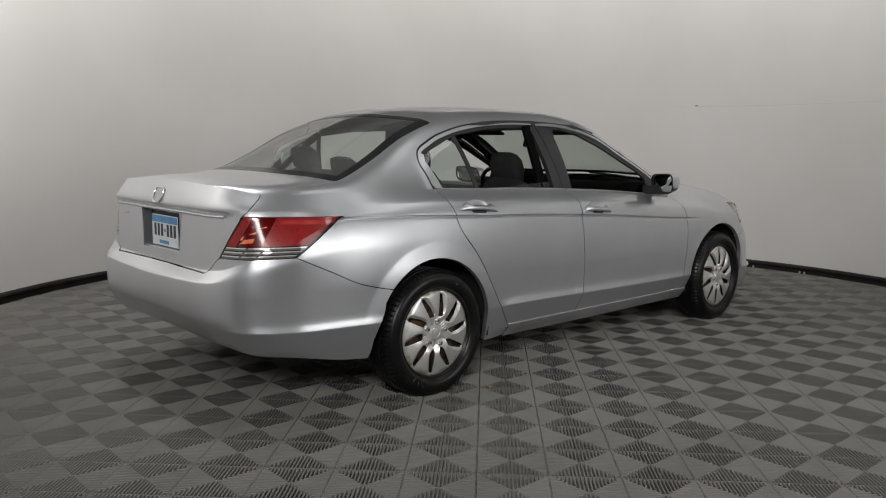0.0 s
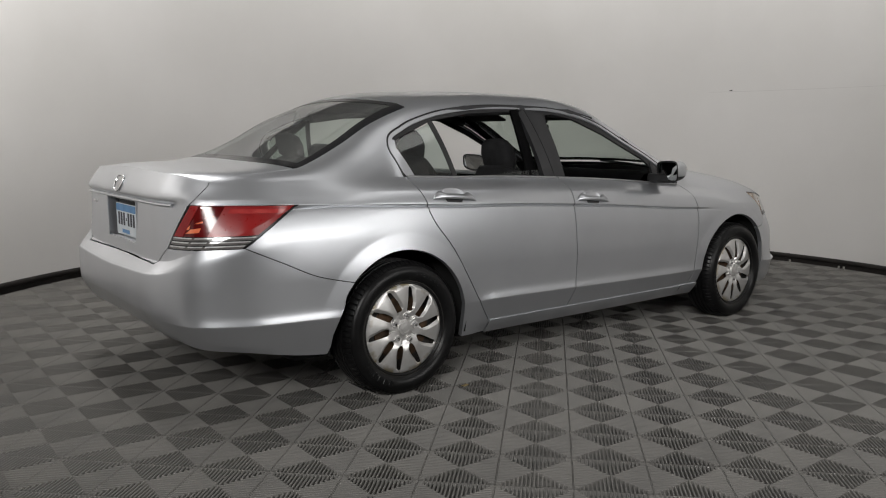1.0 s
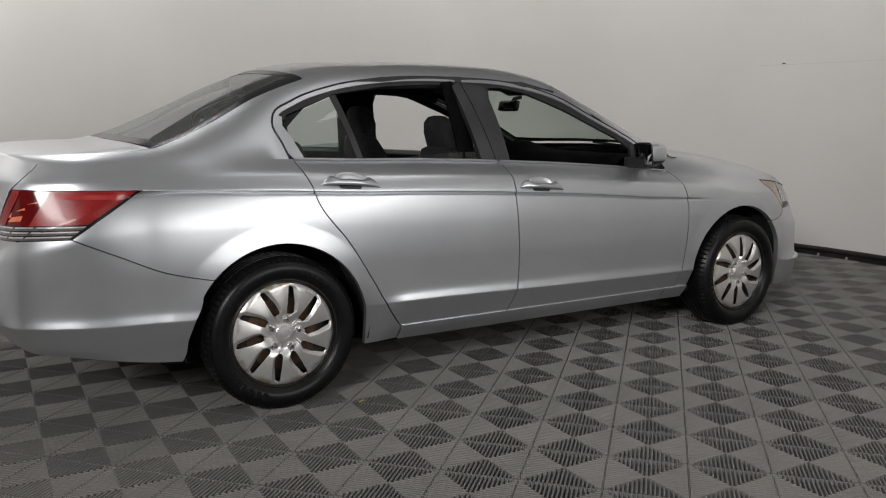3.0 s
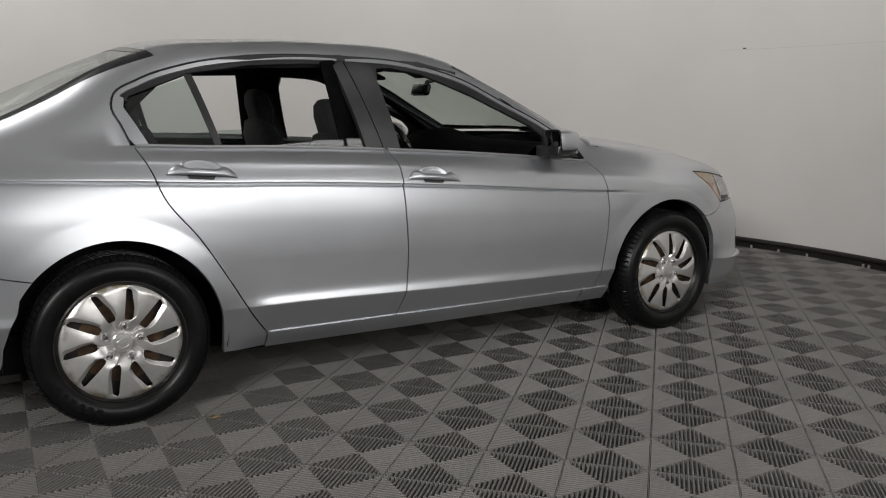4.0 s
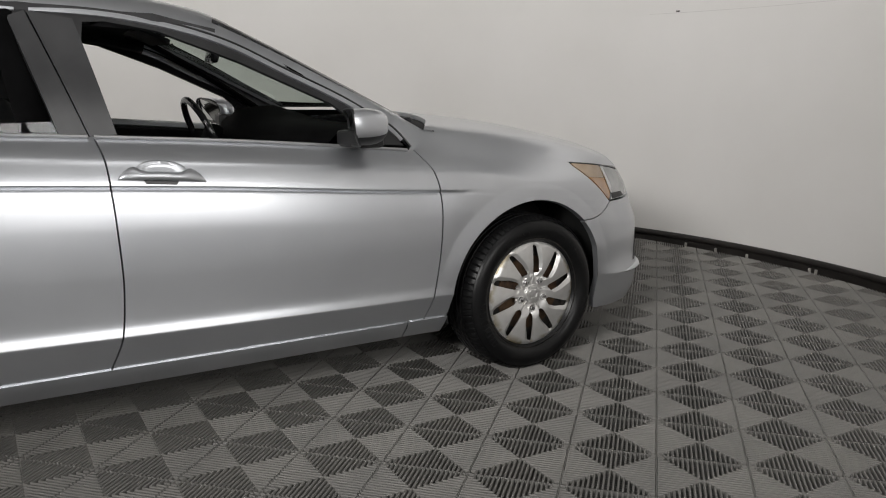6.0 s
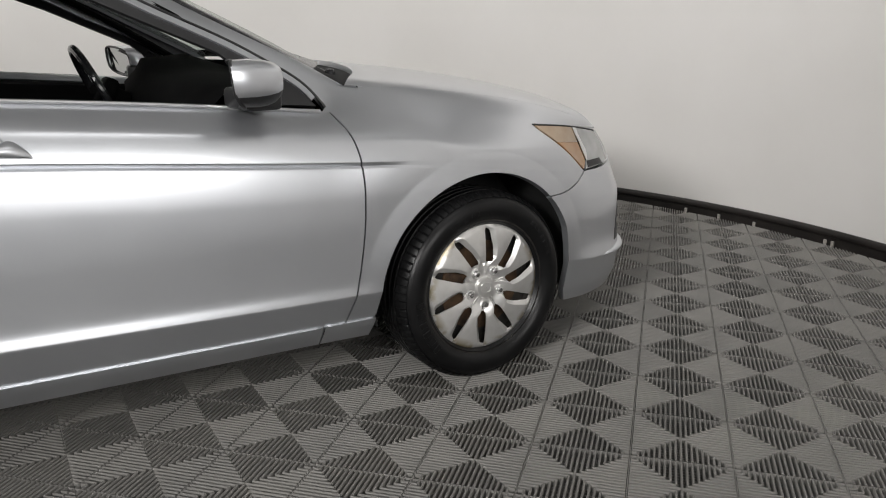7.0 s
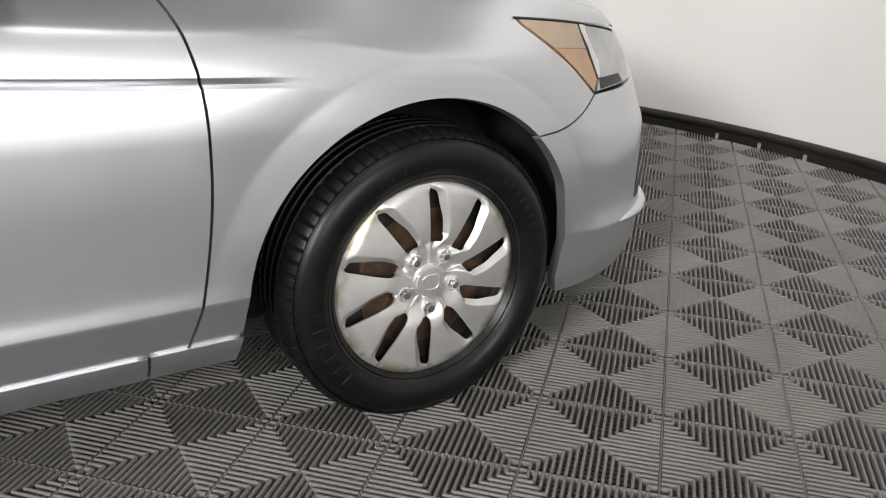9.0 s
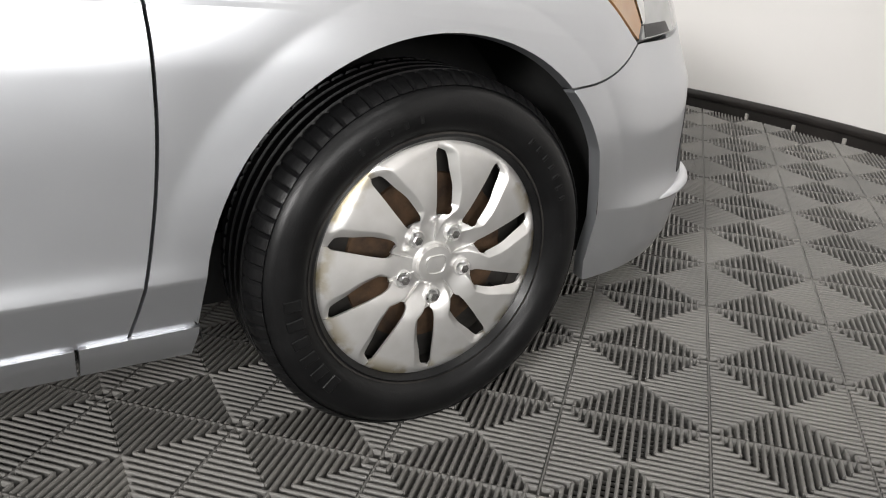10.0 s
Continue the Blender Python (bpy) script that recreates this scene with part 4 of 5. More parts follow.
part("plate_mark", soft_box((0.001, 0.012, 0.014), 0.0, 1, at=(fx - .0004, plate_y - .004, plate_z + .002)), PLATE_INK, plate, "dark mark")
e = [on_tail(CAR_Y + .050 * math.copysign(abs(math.cos(a)) ** .55, math.cos(a)) * (1 + .18 * math.sin(a)), 1.02 + .036 * math.copysign(abs(math.sin(a)) ** .55, math.sin(a)), .004) for a in np.linspace(0, 2 * math.pi, 33)[:-1]]
part("badge", tube(e, 0.0035, 6, closed=True), CHROME, lid, "chrome badge ring")
bm = bmesh.new()
bm.faces.new([bm.verts.new(on_tail(CAR_Y + .048 * math.copysign(abs(math.cos(a)) ** .55, math.cos(a)) * (1 + .18 * math.sin(a)), 1.02 + .034 * math.copysign(abs(math.sin(a)) ** .55, math.sin(a)), .003)) for a in np.linspace(0, 2 * math.pi, 33)[:-1]])
part("badge_plate", bm, SATIN, lid, "plain satin plate inside the badge ring")
for k, y in enumerate((.52, .55, .58)):
    part("lid_letter", soft_box((0.003, 0.018, 0.014), 0.001, 1, at=(on_tail(CAR_Y + y - .1, .905, .002).x, CAR_Y + y - .1, .905)), CHROME, lid, "small raised bar")


# ---- door handles and outside mirrors ----
def door_handle(x, z, parent, mirror):
    """A curved pull bar over a scooped cup."""
    handle = new("door_handle")
    handle.parent = parent
    handle["label"] = "silver pull handle over a scooped cup"

    def at(dx, dz, out):
        qq = flank([(x + dx, z + dz - .075 * dx)])
        a = FLANK.place(qq)[0] + FLANK.normal(qq)[0] * out
        if mirror:
            a[1] = 2 * CAR_Y - a[1]
        return a
    # cup: a dished dome above the bar
    bm = bmesh.new()
    rings = []
    for r in np.linspace(0, 1, 9):
        row = []
        for a in np.linspace(0, 2 * math.pi, 37)[:-1]:
            cx, cz = math.cos(a), math.sin(a)
            rim = .0075 * math.exp(-((r - .86) / .12) ** 2)
            row.append(bm.verts.new(at(.082 * r * math.copysign(abs(cx) ** .75, cx), .004 + (.042 if cz > 0 else .016) * r * math.copysign(abs(cz) ** .9, cz), .0016 + rim * (1 if cz > -.2 else .3) - .0012 * (r > .99))))
        rings.append(row)
    for a, b in zip(rings, rings[1:]):
        for k in range(36):
            bm.faces.new((a[k], a[(k + 1) % 36], b[(k + 1) % 36], b[k]))
    bmesh.ops.remove_doubles(bm, verts=bm.verts, dist=1e-5)
    part("cup", bm, PAINT, handle, angle=80)
    # bar: flattened arch standing off the door
    bm = bmesh.new()
    rings = []
    for t in np.linspace(-1, 1, 31):
        bulge = max(0.0, 1 - abs(t) ** 2.6)
        low = -.016
        crown = low + .003 + .056 * max(0.0, 1 - abs(t) ** 2.3) ** .75 - .029 * math.exp(-(t / .56) ** 6)
        centre_z, out = (crown + low) / 2, .002 + .017 * bulge ** .8
        hz, ht = max(.0015, (crown - low) / 2), .0015 + .0085 * bulge
        rings.append([bm.verts.new(at(.134 * t, centre_z + hz * math.sin(a), out + ht * math.cos(a) - .012 * bulge * max(0, math.sin(a)))) for a in np.linspace(0, 2 * math.pi, 17)[:-1]])
    for a, b in zip(rings, rings[1:]):
        for k in range(16):
            bm.faces.new((a[k], a[(k + 1) % 16], b[(k + 1) % 16], b[k]))
    bm.faces.new(rings[0])
    bm.faces.new(rings[-1])
    part("bar", bm, PAINT, handle, angle=70)
    # flat dark strip in place of the shade below the bar
    bm = bmesh.new()
    row0, row1 = [], []
    for t in np.linspace(-1, 1, 15):
        row0.append(bm.verts.new(at(.055 * t - .005, -.012, .0035)))
        row1.append(bm.verts.new(at(.046 * t - .005, -.026, .0030)))
    for k in range(14):
        bm.faces.new((row0[k], row0[k + 1], row1[k + 1], row1[k]))
    part("shadow_gap", bm, PILLAR, handle)


def outside_mirror(parent, mirror):
    sgn = 1 if mirror else -1
    house = new("outside_mirror")
    house.parent = parent
    house["label"] = "silver mirror housing with black base"
    y0 = CAR_Y + sgn * .78
    bm = bmesh.new()
    rings, n = [], 28
    # the shell is a stack of rounded outlines from its rear opening to its nose
    for t, gy, gz, ex in ((0, .104, .064, 4.0), (.02, .106, .065, 3.6), (.35, .108, .067, 3.4), (.60, .104, .064, 3.2), (.80, .093, .057, 3.0), (.92, .076, .046, 2.8), (.98, .05, .03, 2.6), (1.0, .018, .011, 2.4)):
        row = []
        for a in np.linspace(0, 2 * math.pi, n + 1)[:-1]:
            c, s = math.cos(a), math.sin(a)
            yy = gy * math.copysign(abs(c) ** (2 / ex), c)
            zz = gz * math.copysign(abs(s) ** (2 / ex), s) * (1 - .12 * (c + 1) / 2 * (s < 0))
            row.append(bm.verts.new((.582 + .128 * t - .034 * c * (1 - t) - .015 * s * (1 - t), y0 + sgn * (.145 + yy - .025 * t), 1.030 + zz + .01 * c)))
        rings.append(row)
    for a, b in zip(rings, rings[1:]):
        for k in range(n):
            bm.faces.new((a[k], a[(k + 1) % n], b[(k + 1) % n], b[k]))
    bm.faces.new(rings[-1])
    bm.faces.ensure_lookup_table()
    for k, f in enumerate(bm.faces):
        f.material_index = 1 if math.sin((k % n + .5) / n * 2 * math.pi) < -.48 else 0
    part("shell", bm, [PAINT, BLACK_TRIM], house, "silver shell, black underneath", angle=50)
    bm = bmesh.new()
    row = []
    for a in np.linspace(0, 2 * math.pi, n + 1)[:-1]:
        c, s = math.cos(a), math.sin(a)
        row.append(bm.verts.new((.594 - .034 * math.copysign(abs(c) ** .5, c) - .015 * s, y0 + sgn * (.145 + .097 * math.copysign(abs(c) ** .5, c)), 1.030 + .059 * math.copysign(abs(s) ** .5, s) + .01 * c)))
    bm.faces.new(row)
    part("mirror_glass", bm, MIRROR, house, "mirror glass", smooth=False)
    part("mirror_rim", tube([v for v in [(.583 - .034 * math.cos(a) - .015 * math.sin(a), y0 + sgn * (.145 + .099 * math.copysign(abs(math.cos(a)) ** .5, math.cos(a))), 1.030 + .0625 * math.copysign(abs(math.sin(a)) ** .5, math.sin(a)) + .01 * math.cos(a)) for a in np.linspace(0, 2 * math.pi, n + 1)[:-1]]], .005, 8, closed=True), BLACK_TRIM, house)
    part("mirror_foot", soft_box((.11, .16, .06), .018, 3, at=(.655, y0 + sgn * .055, .985), turn=(0, 0, -8 * sgn)), BLACK_TRIM, house, "black foot")


for (rd, fd), m in ((doors, False), (left_doors, True)):
    door_handle(-1.072, .946, rd, m)
    door_handle(-.055, .892, fd, m)
    outside_mirror(fd, m)

# lip under the fog lamp pocket, both corners
for sgn in (-1, 1):
    pts, rad = [], []
    for t in np.linspace(0, 1, 25):
        u = 1.99 + .42 * t
        q = flank([(u, .335 + .012 * t)])
        p, n = FLANK.place(q)[0], FLANK.normal(q)[0]
        p = p + n * (.006 * math.sin(math.pi * min(1, t * 1.2)) - .006)
        if sgn > 0:
            p[1] = 2 * CAR_Y - p[1]
        pts.append(p)
        rad.append(.003 + .014 * math.sin(math.pi * t) ** .8)
    part("bumper_lip", tube(pts, rad, 12, squash=.8), PAINT, front_bumper)
    q = flank(straight([(2.12, .37), (2.42, .385), (2.46, .47), (2.2, .50), (2.12, .37)], .02)[:-1])
    v, f, n = sheet(FLANK, q, U_GRID, W_GRID, 0.01, 0.002, (sgn > 0,), CAR_Y)
    link_mesh("fog_pocket", v, f, BLACK_TRIM, front_bumper, "black fog lamp pocket", normals=n)

# ---- wheels ----
TYRE_R, TYRE_W, CAP_R = 0.330, 0.210, 0.226
CAP_RINGS = np.linspace(0.028, CAP_R, 60)
CAP_ANGLES = np.linspace(-math.pi / 10 * 1.6, math.pi / 10 * 1.6, 129)
slot_r = np.array([.086, .092, .108, .135, .170, .200, .208])
slot_w = np.array([.0, .0150, .0210, .0215, .0170, .0130, .0])


def cap_out(r, a):
    """How far the cap stands out at a radius and an angle from its spoke's middle."""
    base = .012 + .014 * np.sin(np.clip(r / CAP_R, 0, 1) * math.pi * .92) - .009 * np.clip((r - .200) / .026, 0, 1) ** 2
    hollow = -.010 * np.exp(-((r - .058) / .026) ** 2)
    k = (a / (math.pi / 10) + 1) / 2
    crest = np.interp(r, (.03, .075, .09, .108, .135, .17, .20, .21, CAP_R), (.16, .22, .34, .52, .46, .34, .28, .2, .16))
    bevel = np.where(k < crest, np.clip(.004 - .011 * (crest - k) / .14, -.009, .004), .004 - .0085 * ((np.clip(k, 0, 1) - crest) / (1 - crest)) ** 1.6)
    return base + hollow + bevel * np.clip((r - .045) / .035, 0, 1) * (1 - .75 * np.clip((r - .198) / .018, 0, 1))


def wheel_sheet():
    """The cap's spokes: each a sector with half a slot cut from both flanks."""
    grid = np.zeros((len(CAP_ANGLES), len(CAP_RINGS), 3))
    for i, a in enumerate(CAP_ANGLES):
        for j, r in enumerate(CAP_RINGS):
            t = a + .04 * float(np.clip((.205 - r) / .115, 0, 1))
            grid[i, j] = (r * math.sin(t), -cap_out(r, a), r * math.cos(t))
    skin = Skin(CAP_ANGLES, CAP_RINGS, grid)
    if skin.normals[36, 30][1] > 0:
        skin.normals = -skin.normals
    edge = math.pi / 10
    rr = np.linspace(.086, .208, 44)
    ww = hermite(slot_r, slot_w, rr)
    right = [(edge, CAP_RINGS[0])] + [(edge - (w * .30) / r, r) for r, w in zip(rr, ww)] + [(edge, CAP_R)]
    left = [(-edge, CAP_R)] + [(-edge + (w * 1.25) / r, r) for r, w in zip(rr[::-1], ww[::-1])] + [(-edge, CAP_RINGS[0])]
    outer = [(a, CAP_R) for a in np.linspace(edge, -edge, 12)[1:-1]]
    inner = [(a, CAP_RINGS[0]) for a in np.linspace(-edge, edge, 8)[1:-1]]
    poly = np.array(right + outer + left + inner)
    return sheet(skin, poly, np.linspace(-.4, .4, 73), np.linspace(.03, CAP_R, 48), depth=0.006)


def soft_mesh(name, size):
    bm = soft_box(size, .001, 1)
    me = bpy.data.meshes.new(name)
    bm.to_mesh(me)
    bm.free()
    me.materials.append(RUBBER)
    return me


def build_wheel():
    wheel = new("wheel")
    wheel["label"] = "steel wheel with ten-slot silver hubcap and worn black tyre"
    half = TYRE_W / 2
    # local frame: the axle is y and the outer face looks to negative y
    prof = [(.219, -half + .022), (.228, -half + .010), (.235, -half + .014), (.243, -half + .004), (.258, -half - .005), (.279, -half - .007), (.297, -half - .002), (.307, -half + .006), (.3115, -half + .013), (.3135, -half + .010),
            (.318, -half + .015), (.3235, -half + .024), (TYRE_R - .0015, -half + .034)]
    for c in (-.045, -.015, .015, .045):
        prof += [(TYRE_R, c - .0055), (TYRE_R - .007, c - .0035), (TYRE_R - .007, c + .0035), (TYRE_R, c + .0055)]
    prof += [(TYRE_R - .0015, half - .034), (.3235, half - .024), (.31, half - .01), (.27, half), (.22, half - .02)]
    bm = lathe(prof, 456)
    for v in bm.verts:       # cuts across the tread blocks
        r, y = math.hypot(v.co.x, v.co.z), v.co.y
        k = int(round((math.atan2(v.co.z, v.co.x) % (2 * math.pi)) / (2 * math.pi) * 456)) % 456
        if r > .316 and k % 6 == 0 and abs(y) > .05:
            v.co.x, v.co.z = v.co.x * (r - .0045) / r, v.co.z * (r - .0045) / r
    tyre = part("tyre", bm, RUBBER, wheel, "black tyre with grooved tread", angle=28)
    big = small = None
    for k, a in enumerate([183 + 7.5 * i for i in range(6)] + [20 + 5 * i for i in range(7)] + [100 + 6 * i for i in range(5)]):     # raised bars of sidewall lettering
        t = radians(a)
        if k < 6:
            big = big or soft_mesh("sidewall_mark", (.019, .0060, .030))
        else:
            small = small or soft_mesh("sidewall_mark", (.007, .003, .014))
        ob = new("sidewall_mark", big if k < 6 else small)
        ob.parent = tyre
        ob.matrix_basis = pose(.270 * math.cos(t), -half - .0060, .270 * math.sin(t), 0, 90 - a, 0)
    part("rim", lathe([(.230, -half + .016), (.227, -half + .012), (.300, -half + .018), (.218, -half + .04), (.21, .0), (.21, .08)], 64), IRON, wheel, "dark steel rim")
    part("wheel_disc", lathe([(.21, -.045), (.16, -.052), (.10, -.04), (.05, -.045), (.001, -.045)], 48), IRON, wheel, "dark steel wheel disc")
    part("brake_drum", lathe([(.158, -.046), (.156, -.058), (.06, -.058), (.001, -.056)], 48), RUST, wheel, "rusty brake disc")
    cap = part("hubcap", lathe([(.042, -.060), (.040, -.083), (.036, -.086), (.0325, -.084)], 48), HUBCAP, wheel, "silver hubcap, scuffed at its rim")
    v, f, n = wheel_sheet()
    first = None
    for k in range(10):
        t = 2 * math.pi * k / 10 + math.pi / 10
        if first is None:
            first = link_mesh("spoke", v + (0, -.070, 0), f, HUBCAP, cap, normals=n)
            ob = first
        else:
            ob = new("spoke", first.data)
            ob.parent = cap
        ob.matrix_basis = pose(0, 0, 0, 0, math.degrees(t), 0)
    part("cap_rim", lathe([(CAP_R - .006, -.066), (CAP_R, -.074), (CAP_R + .004, -.078), (CAP_R + .0085, -.074), (CAP_R + .007, -.06)], 80), HUB_WORN, wheel, "scuffed rim lip")
    part("centre_cap", lathe([(.040, -.072), (.036, -.078), (.0345, -.090), (.033, -.0935), (.018, -.0955), (.0005, -.096)], 40), HUBCAP, cap, "round centre cap")
    loop = [(.019 * (1 + .12 * math.sin(a)) * math.copysign(abs(math.cos(a)) ** .6, math.cos(a)), -.0955, .017 * math.copysign(abs(math.sin(a)) ** .6, math.sin(a))) for a in np.linspace(0, 2 * math.pi, 29)[:-1]]
    part("cap_badge", tube(loop, .0016, 6, closed=True), HUBCAP, cap, "small raised badge ring")
    for k in range(5):
        t = 2 * math.pi * k / 5 - radians(90)
        bm = lathe([(.0165, -.062), (.0165, -.0795), (.0150, -.0815), (.0138, -.0795), (.0135, -.070), (.0135, -.066)], 20)
        bm.transform(Matrix.Translation((.063 * math.cos(t), -.009, .063 * math.sin(t))))
        part("nut_well", bm, HUBCAP, cap, angle=50)
        bm = lathe([(.0133, -.0705), (.0005, -.0705)], 20)
        bm.transform(Matrix.Translation((.063 * math.cos(t), -.009, .063 * math.sin(t))))
        part("nut_well", bm, IRON, cap)
        bm = lathe([(.0098, -.068), (.0098, -.083), (.0080, -.0865), (.0005, -.0875)], 6)
        bm.transform(Matrix.Translation((.063 * math.cos(t), -.011, .063 * math.sin(t))))
        part("wheel_nut", bm, CHROME, cap, "steel wheel nut", angle=50)
    bm = lathe([(.004, -.05), (.004, -.088), (.0005, -.09)], 10)
    bm.transform(Matrix.Translation((.150, 0, -.088)))
    part("valve", bm, BLACK_TRIM, cap)
    return wheel


wheel = build_wheel()
WHEEL_Y = 0.82
wheel.parent = car
wheel.matrix_basis = pose(AXLE_F, CAR_Y - WHEEL_Y, HUB_Z, 0, 0, 1.5)
for x, turn, spin in ((AXLE_R, 0, -28),):
    copy_thing(wheel, pose(x, CAR_Y - WHEEL_Y, HUB_Z) @ pose(0, 0, 0, 0, spin, 0))
for x in (AXLE_F, AXLE_R):
    copy_thing(wheel, pose(x, CAR_Y + WHEEL_Y, HUB_Z, 0, 0, 181.5 if x > 0 else 180))

# ---- inside the car ----
def loft(rows, n=20, ex=3.0):
    """A soft body through cross-sections: (centre, half width along y, half depth, tilt in degrees about y)."""
    bm = bmesh.new()
    rings = []
    for (x, y, z), hw, hd, tilt in rows:
        ring = []
        for a in np.linspace(0, 2 * math.pi, n + 1)[:-1]:
            c, s = math.cos(a), math.sin(a)
            dy, dx = hw * math.copysign(abs(c) ** (2 / ex), c), hd * math.copysign(abs(s) ** (2 / ex), s)
            t = radians(tilt)
            ring.append(bm.verts.new((x + dx * math.cos(t), y + dy, z - dx * math.sin(t))))
        rings.append(ring)
    for a, b in zip(rings, rings[1:]):
        for k in range(n):
            bm.faces.new((a[k], a[(k + 1) % n], b[(k + 1) % n], b[k]))
    bm.faces.new(rings[0])
    bm.faces.new(rings[-1])
    return bm


def front_seat(x, y, drop):
    seat = new("front_seat")
    seat.parent = car
    seat["label"] = "dark cloth front seat"
    seat.location = (0, 0, -drop)
    part("cushion", soft_box((.52, .50, .16), .06, 4, at=(x + .25, y, .50), turn=(0, -8, 0)), FABRIC, seat)
    part("backrest", loft([((x, y, .52), .23, .07, 15), ((x - .06, y, .68), .25, .08, 15), ((x - .13, y, .90), .255, .085, 15), ((x - .175, y, 1.05), .225, .08, 15), ((x - .195, y, 1.13), .16, .06, 15), ((x - .20, y, 1.155), .10, .03, 15)]), FABRIC, seat)
    rest = part("headrest", loft([((x - .185, y, 1.125), .07, .022, 10), ((x - .185, y, 1.145), .118, .05, 10), ((x - .195, y, 1.22), .128, .062, 10), ((x - .205, y, 1.275), .115, .055, 10), ((x - .208, y, 1.305), .085, .036, 10), ((x - .208, y, 1.315), .05, .016, 10)]), FABRIC, seat, "dark headrest")
    for s in (-1, 1):
        part("headrest_post", tube([(x - .175, y + s * .045, 1.06), (x - .182, y + s * .045, 1.15)], .006, 8), CHROME, rest)


front_seat(-.14, CAR_Y - .38, .085)
front_seat(-.25, CAR_Y + .38, .03)
bench = new("rear_bench")
bench.parent = car
bench["label"] = "dark cloth rear bench"
part("cushion", soft_box((.52, 1.34, .18), .06, 4, at=(-.78, CAR_Y, .50), turn=(0, -8, 0)), FABRIC, bench)
part("backrest", soft_box((.14, 1.36, .62), .05, 4, at=(-1.16, CAR_Y, .82), turn=(0, -24, 0)), FABRIC, bench)
for y, dz in ((-.47, .025), (.04, -.035), (.47, .025)):
    w = .125 if abs(y) > .1 else .11
    part("headrest", loft([((-1.265, CAR_Y + y, 1.08 + dz), w * .6, .02, 14), ((-1.27, CAR_Y + y, 1.10 + dz), w * .95, .045, 14), ((-1.285, CAR_Y + y, 1.165 + dz), w, .055, 14), ((-1.30, CAR_Y + y, 1.215 + dz), w * .92, .045, 14), ((-1.303, CAR_Y + y, 1.232 + dz), w * .6, .02, 14)]), FABRIC, bench, "dark headrest")
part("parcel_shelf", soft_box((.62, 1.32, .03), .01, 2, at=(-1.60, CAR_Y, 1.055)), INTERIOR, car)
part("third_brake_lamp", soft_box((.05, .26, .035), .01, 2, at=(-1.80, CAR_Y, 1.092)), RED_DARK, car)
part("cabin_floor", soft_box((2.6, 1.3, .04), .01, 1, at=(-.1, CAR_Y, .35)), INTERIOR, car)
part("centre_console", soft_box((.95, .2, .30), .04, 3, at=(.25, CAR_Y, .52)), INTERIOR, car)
# dash: a swept profile across the cabin
prof = [(.62, .55), (.56, .70), (.51, .84), (.515, .95), (.57, 1.005), (.74, 1.02), (.98, 1.0), (1.04, .95), (1.06, .55)]
bm = bmesh.new()
rings = []
for y in np.linspace(-.72, .72, 27):
    hump = .055 * math.exp(-((y - .38) / .17) ** 2)
    rings.append([bm.verts.new((x + .05 * (abs(y) / .72) ** 2 - .05 * (abs(y) / .72) ** 2 * (x > 1), CAR_Y + y, z + hump * (.53 < x < .9) * (z > .9))) for x, z in prof])
for a, b in zip(rings, rings[1:]):
    for k in range(len(prof) - 1):
        bm.faces.new((a[k], a[k + 1], b[k + 1], b[k]))
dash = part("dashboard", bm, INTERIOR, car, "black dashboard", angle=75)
for y in (-.56, -.06, .12, .58):
    part("air_vent", soft_box((.02, .085, .055), .008, 2, at=(.535 + .03 * abs(y), CAR_Y + y, .86)), GLOSS_BLACK, dash)
part("centre_panel", soft_box((.02, .22, .20), .01, 2, at=(.545, CAR_Y + .03, .76), turn=(0, -12, 0)), GLOSS_BLACK, dash)
wheel_rim = [(.41 + .185 * math.sin(radians(24)) * math.sin(a) * -1, CAR_Y + .38 + .185 * math.cos(a), .93 + .185 * math.cos(radians(24)) * math.sin(a)) for a in np.linspace(0, 2 * math.pi, 41)[:-1]]
steer = new("steering_wheel")
steer.parent = car
part("rim", tube([(x + .0, y, z) for x, y, z in wheel_rim], .0155, 10, closed=True), GLOSS_BLACK, steer, "black steering wheel rim")
part("boss", soft_box((.06, .15, .13), .03, 3, at=(.44, CAR_Y + .38, .925), turn=(0, 24, 0)), INTERIOR, steer)
for a in (0, math.pi, -math.pi / 2):
    part("spoke", tube([(.43, CAR_Y + .38, .925), (.41 - .178 * math.sin(radians(24)) * math.sin(a), CAR_Y + .38 + .178 * math.cos(a), .93 + .178 * math.cos(radians(24)) * math.sin(a))], .013, 8, squash=1.6), INTERIOR, steer)
part("steering_column", tube([(.46, CAR_Y + .38, .91), (.60, CAR_Y + .38, .84)], .045, 12), INTERIOR, car)
inside = new("inside_mirror")
inside.parent = car
part("mirror_shell", soft_box((.035, .235, .066), .02, 4, at=(.365, CAR_Y + .005, 1.292), turn=(0, 12, -9)), GLOSS_BLACK, inside, "black inside mirror")
part("mirror_glass", soft_box((.002, .21, .05), .0, 1, at=(.349, CAR_Y + .012, 1.29), turn=(0, 12, -9)), MIRROR, inside)
part("mirror_stem", tube([(.375, CAR_Y, 1.30), (.40, CAR_Y, 1.335), (.45, CAR_Y, 1.345)], .011, 8), GLOSS_BLACK, inside)
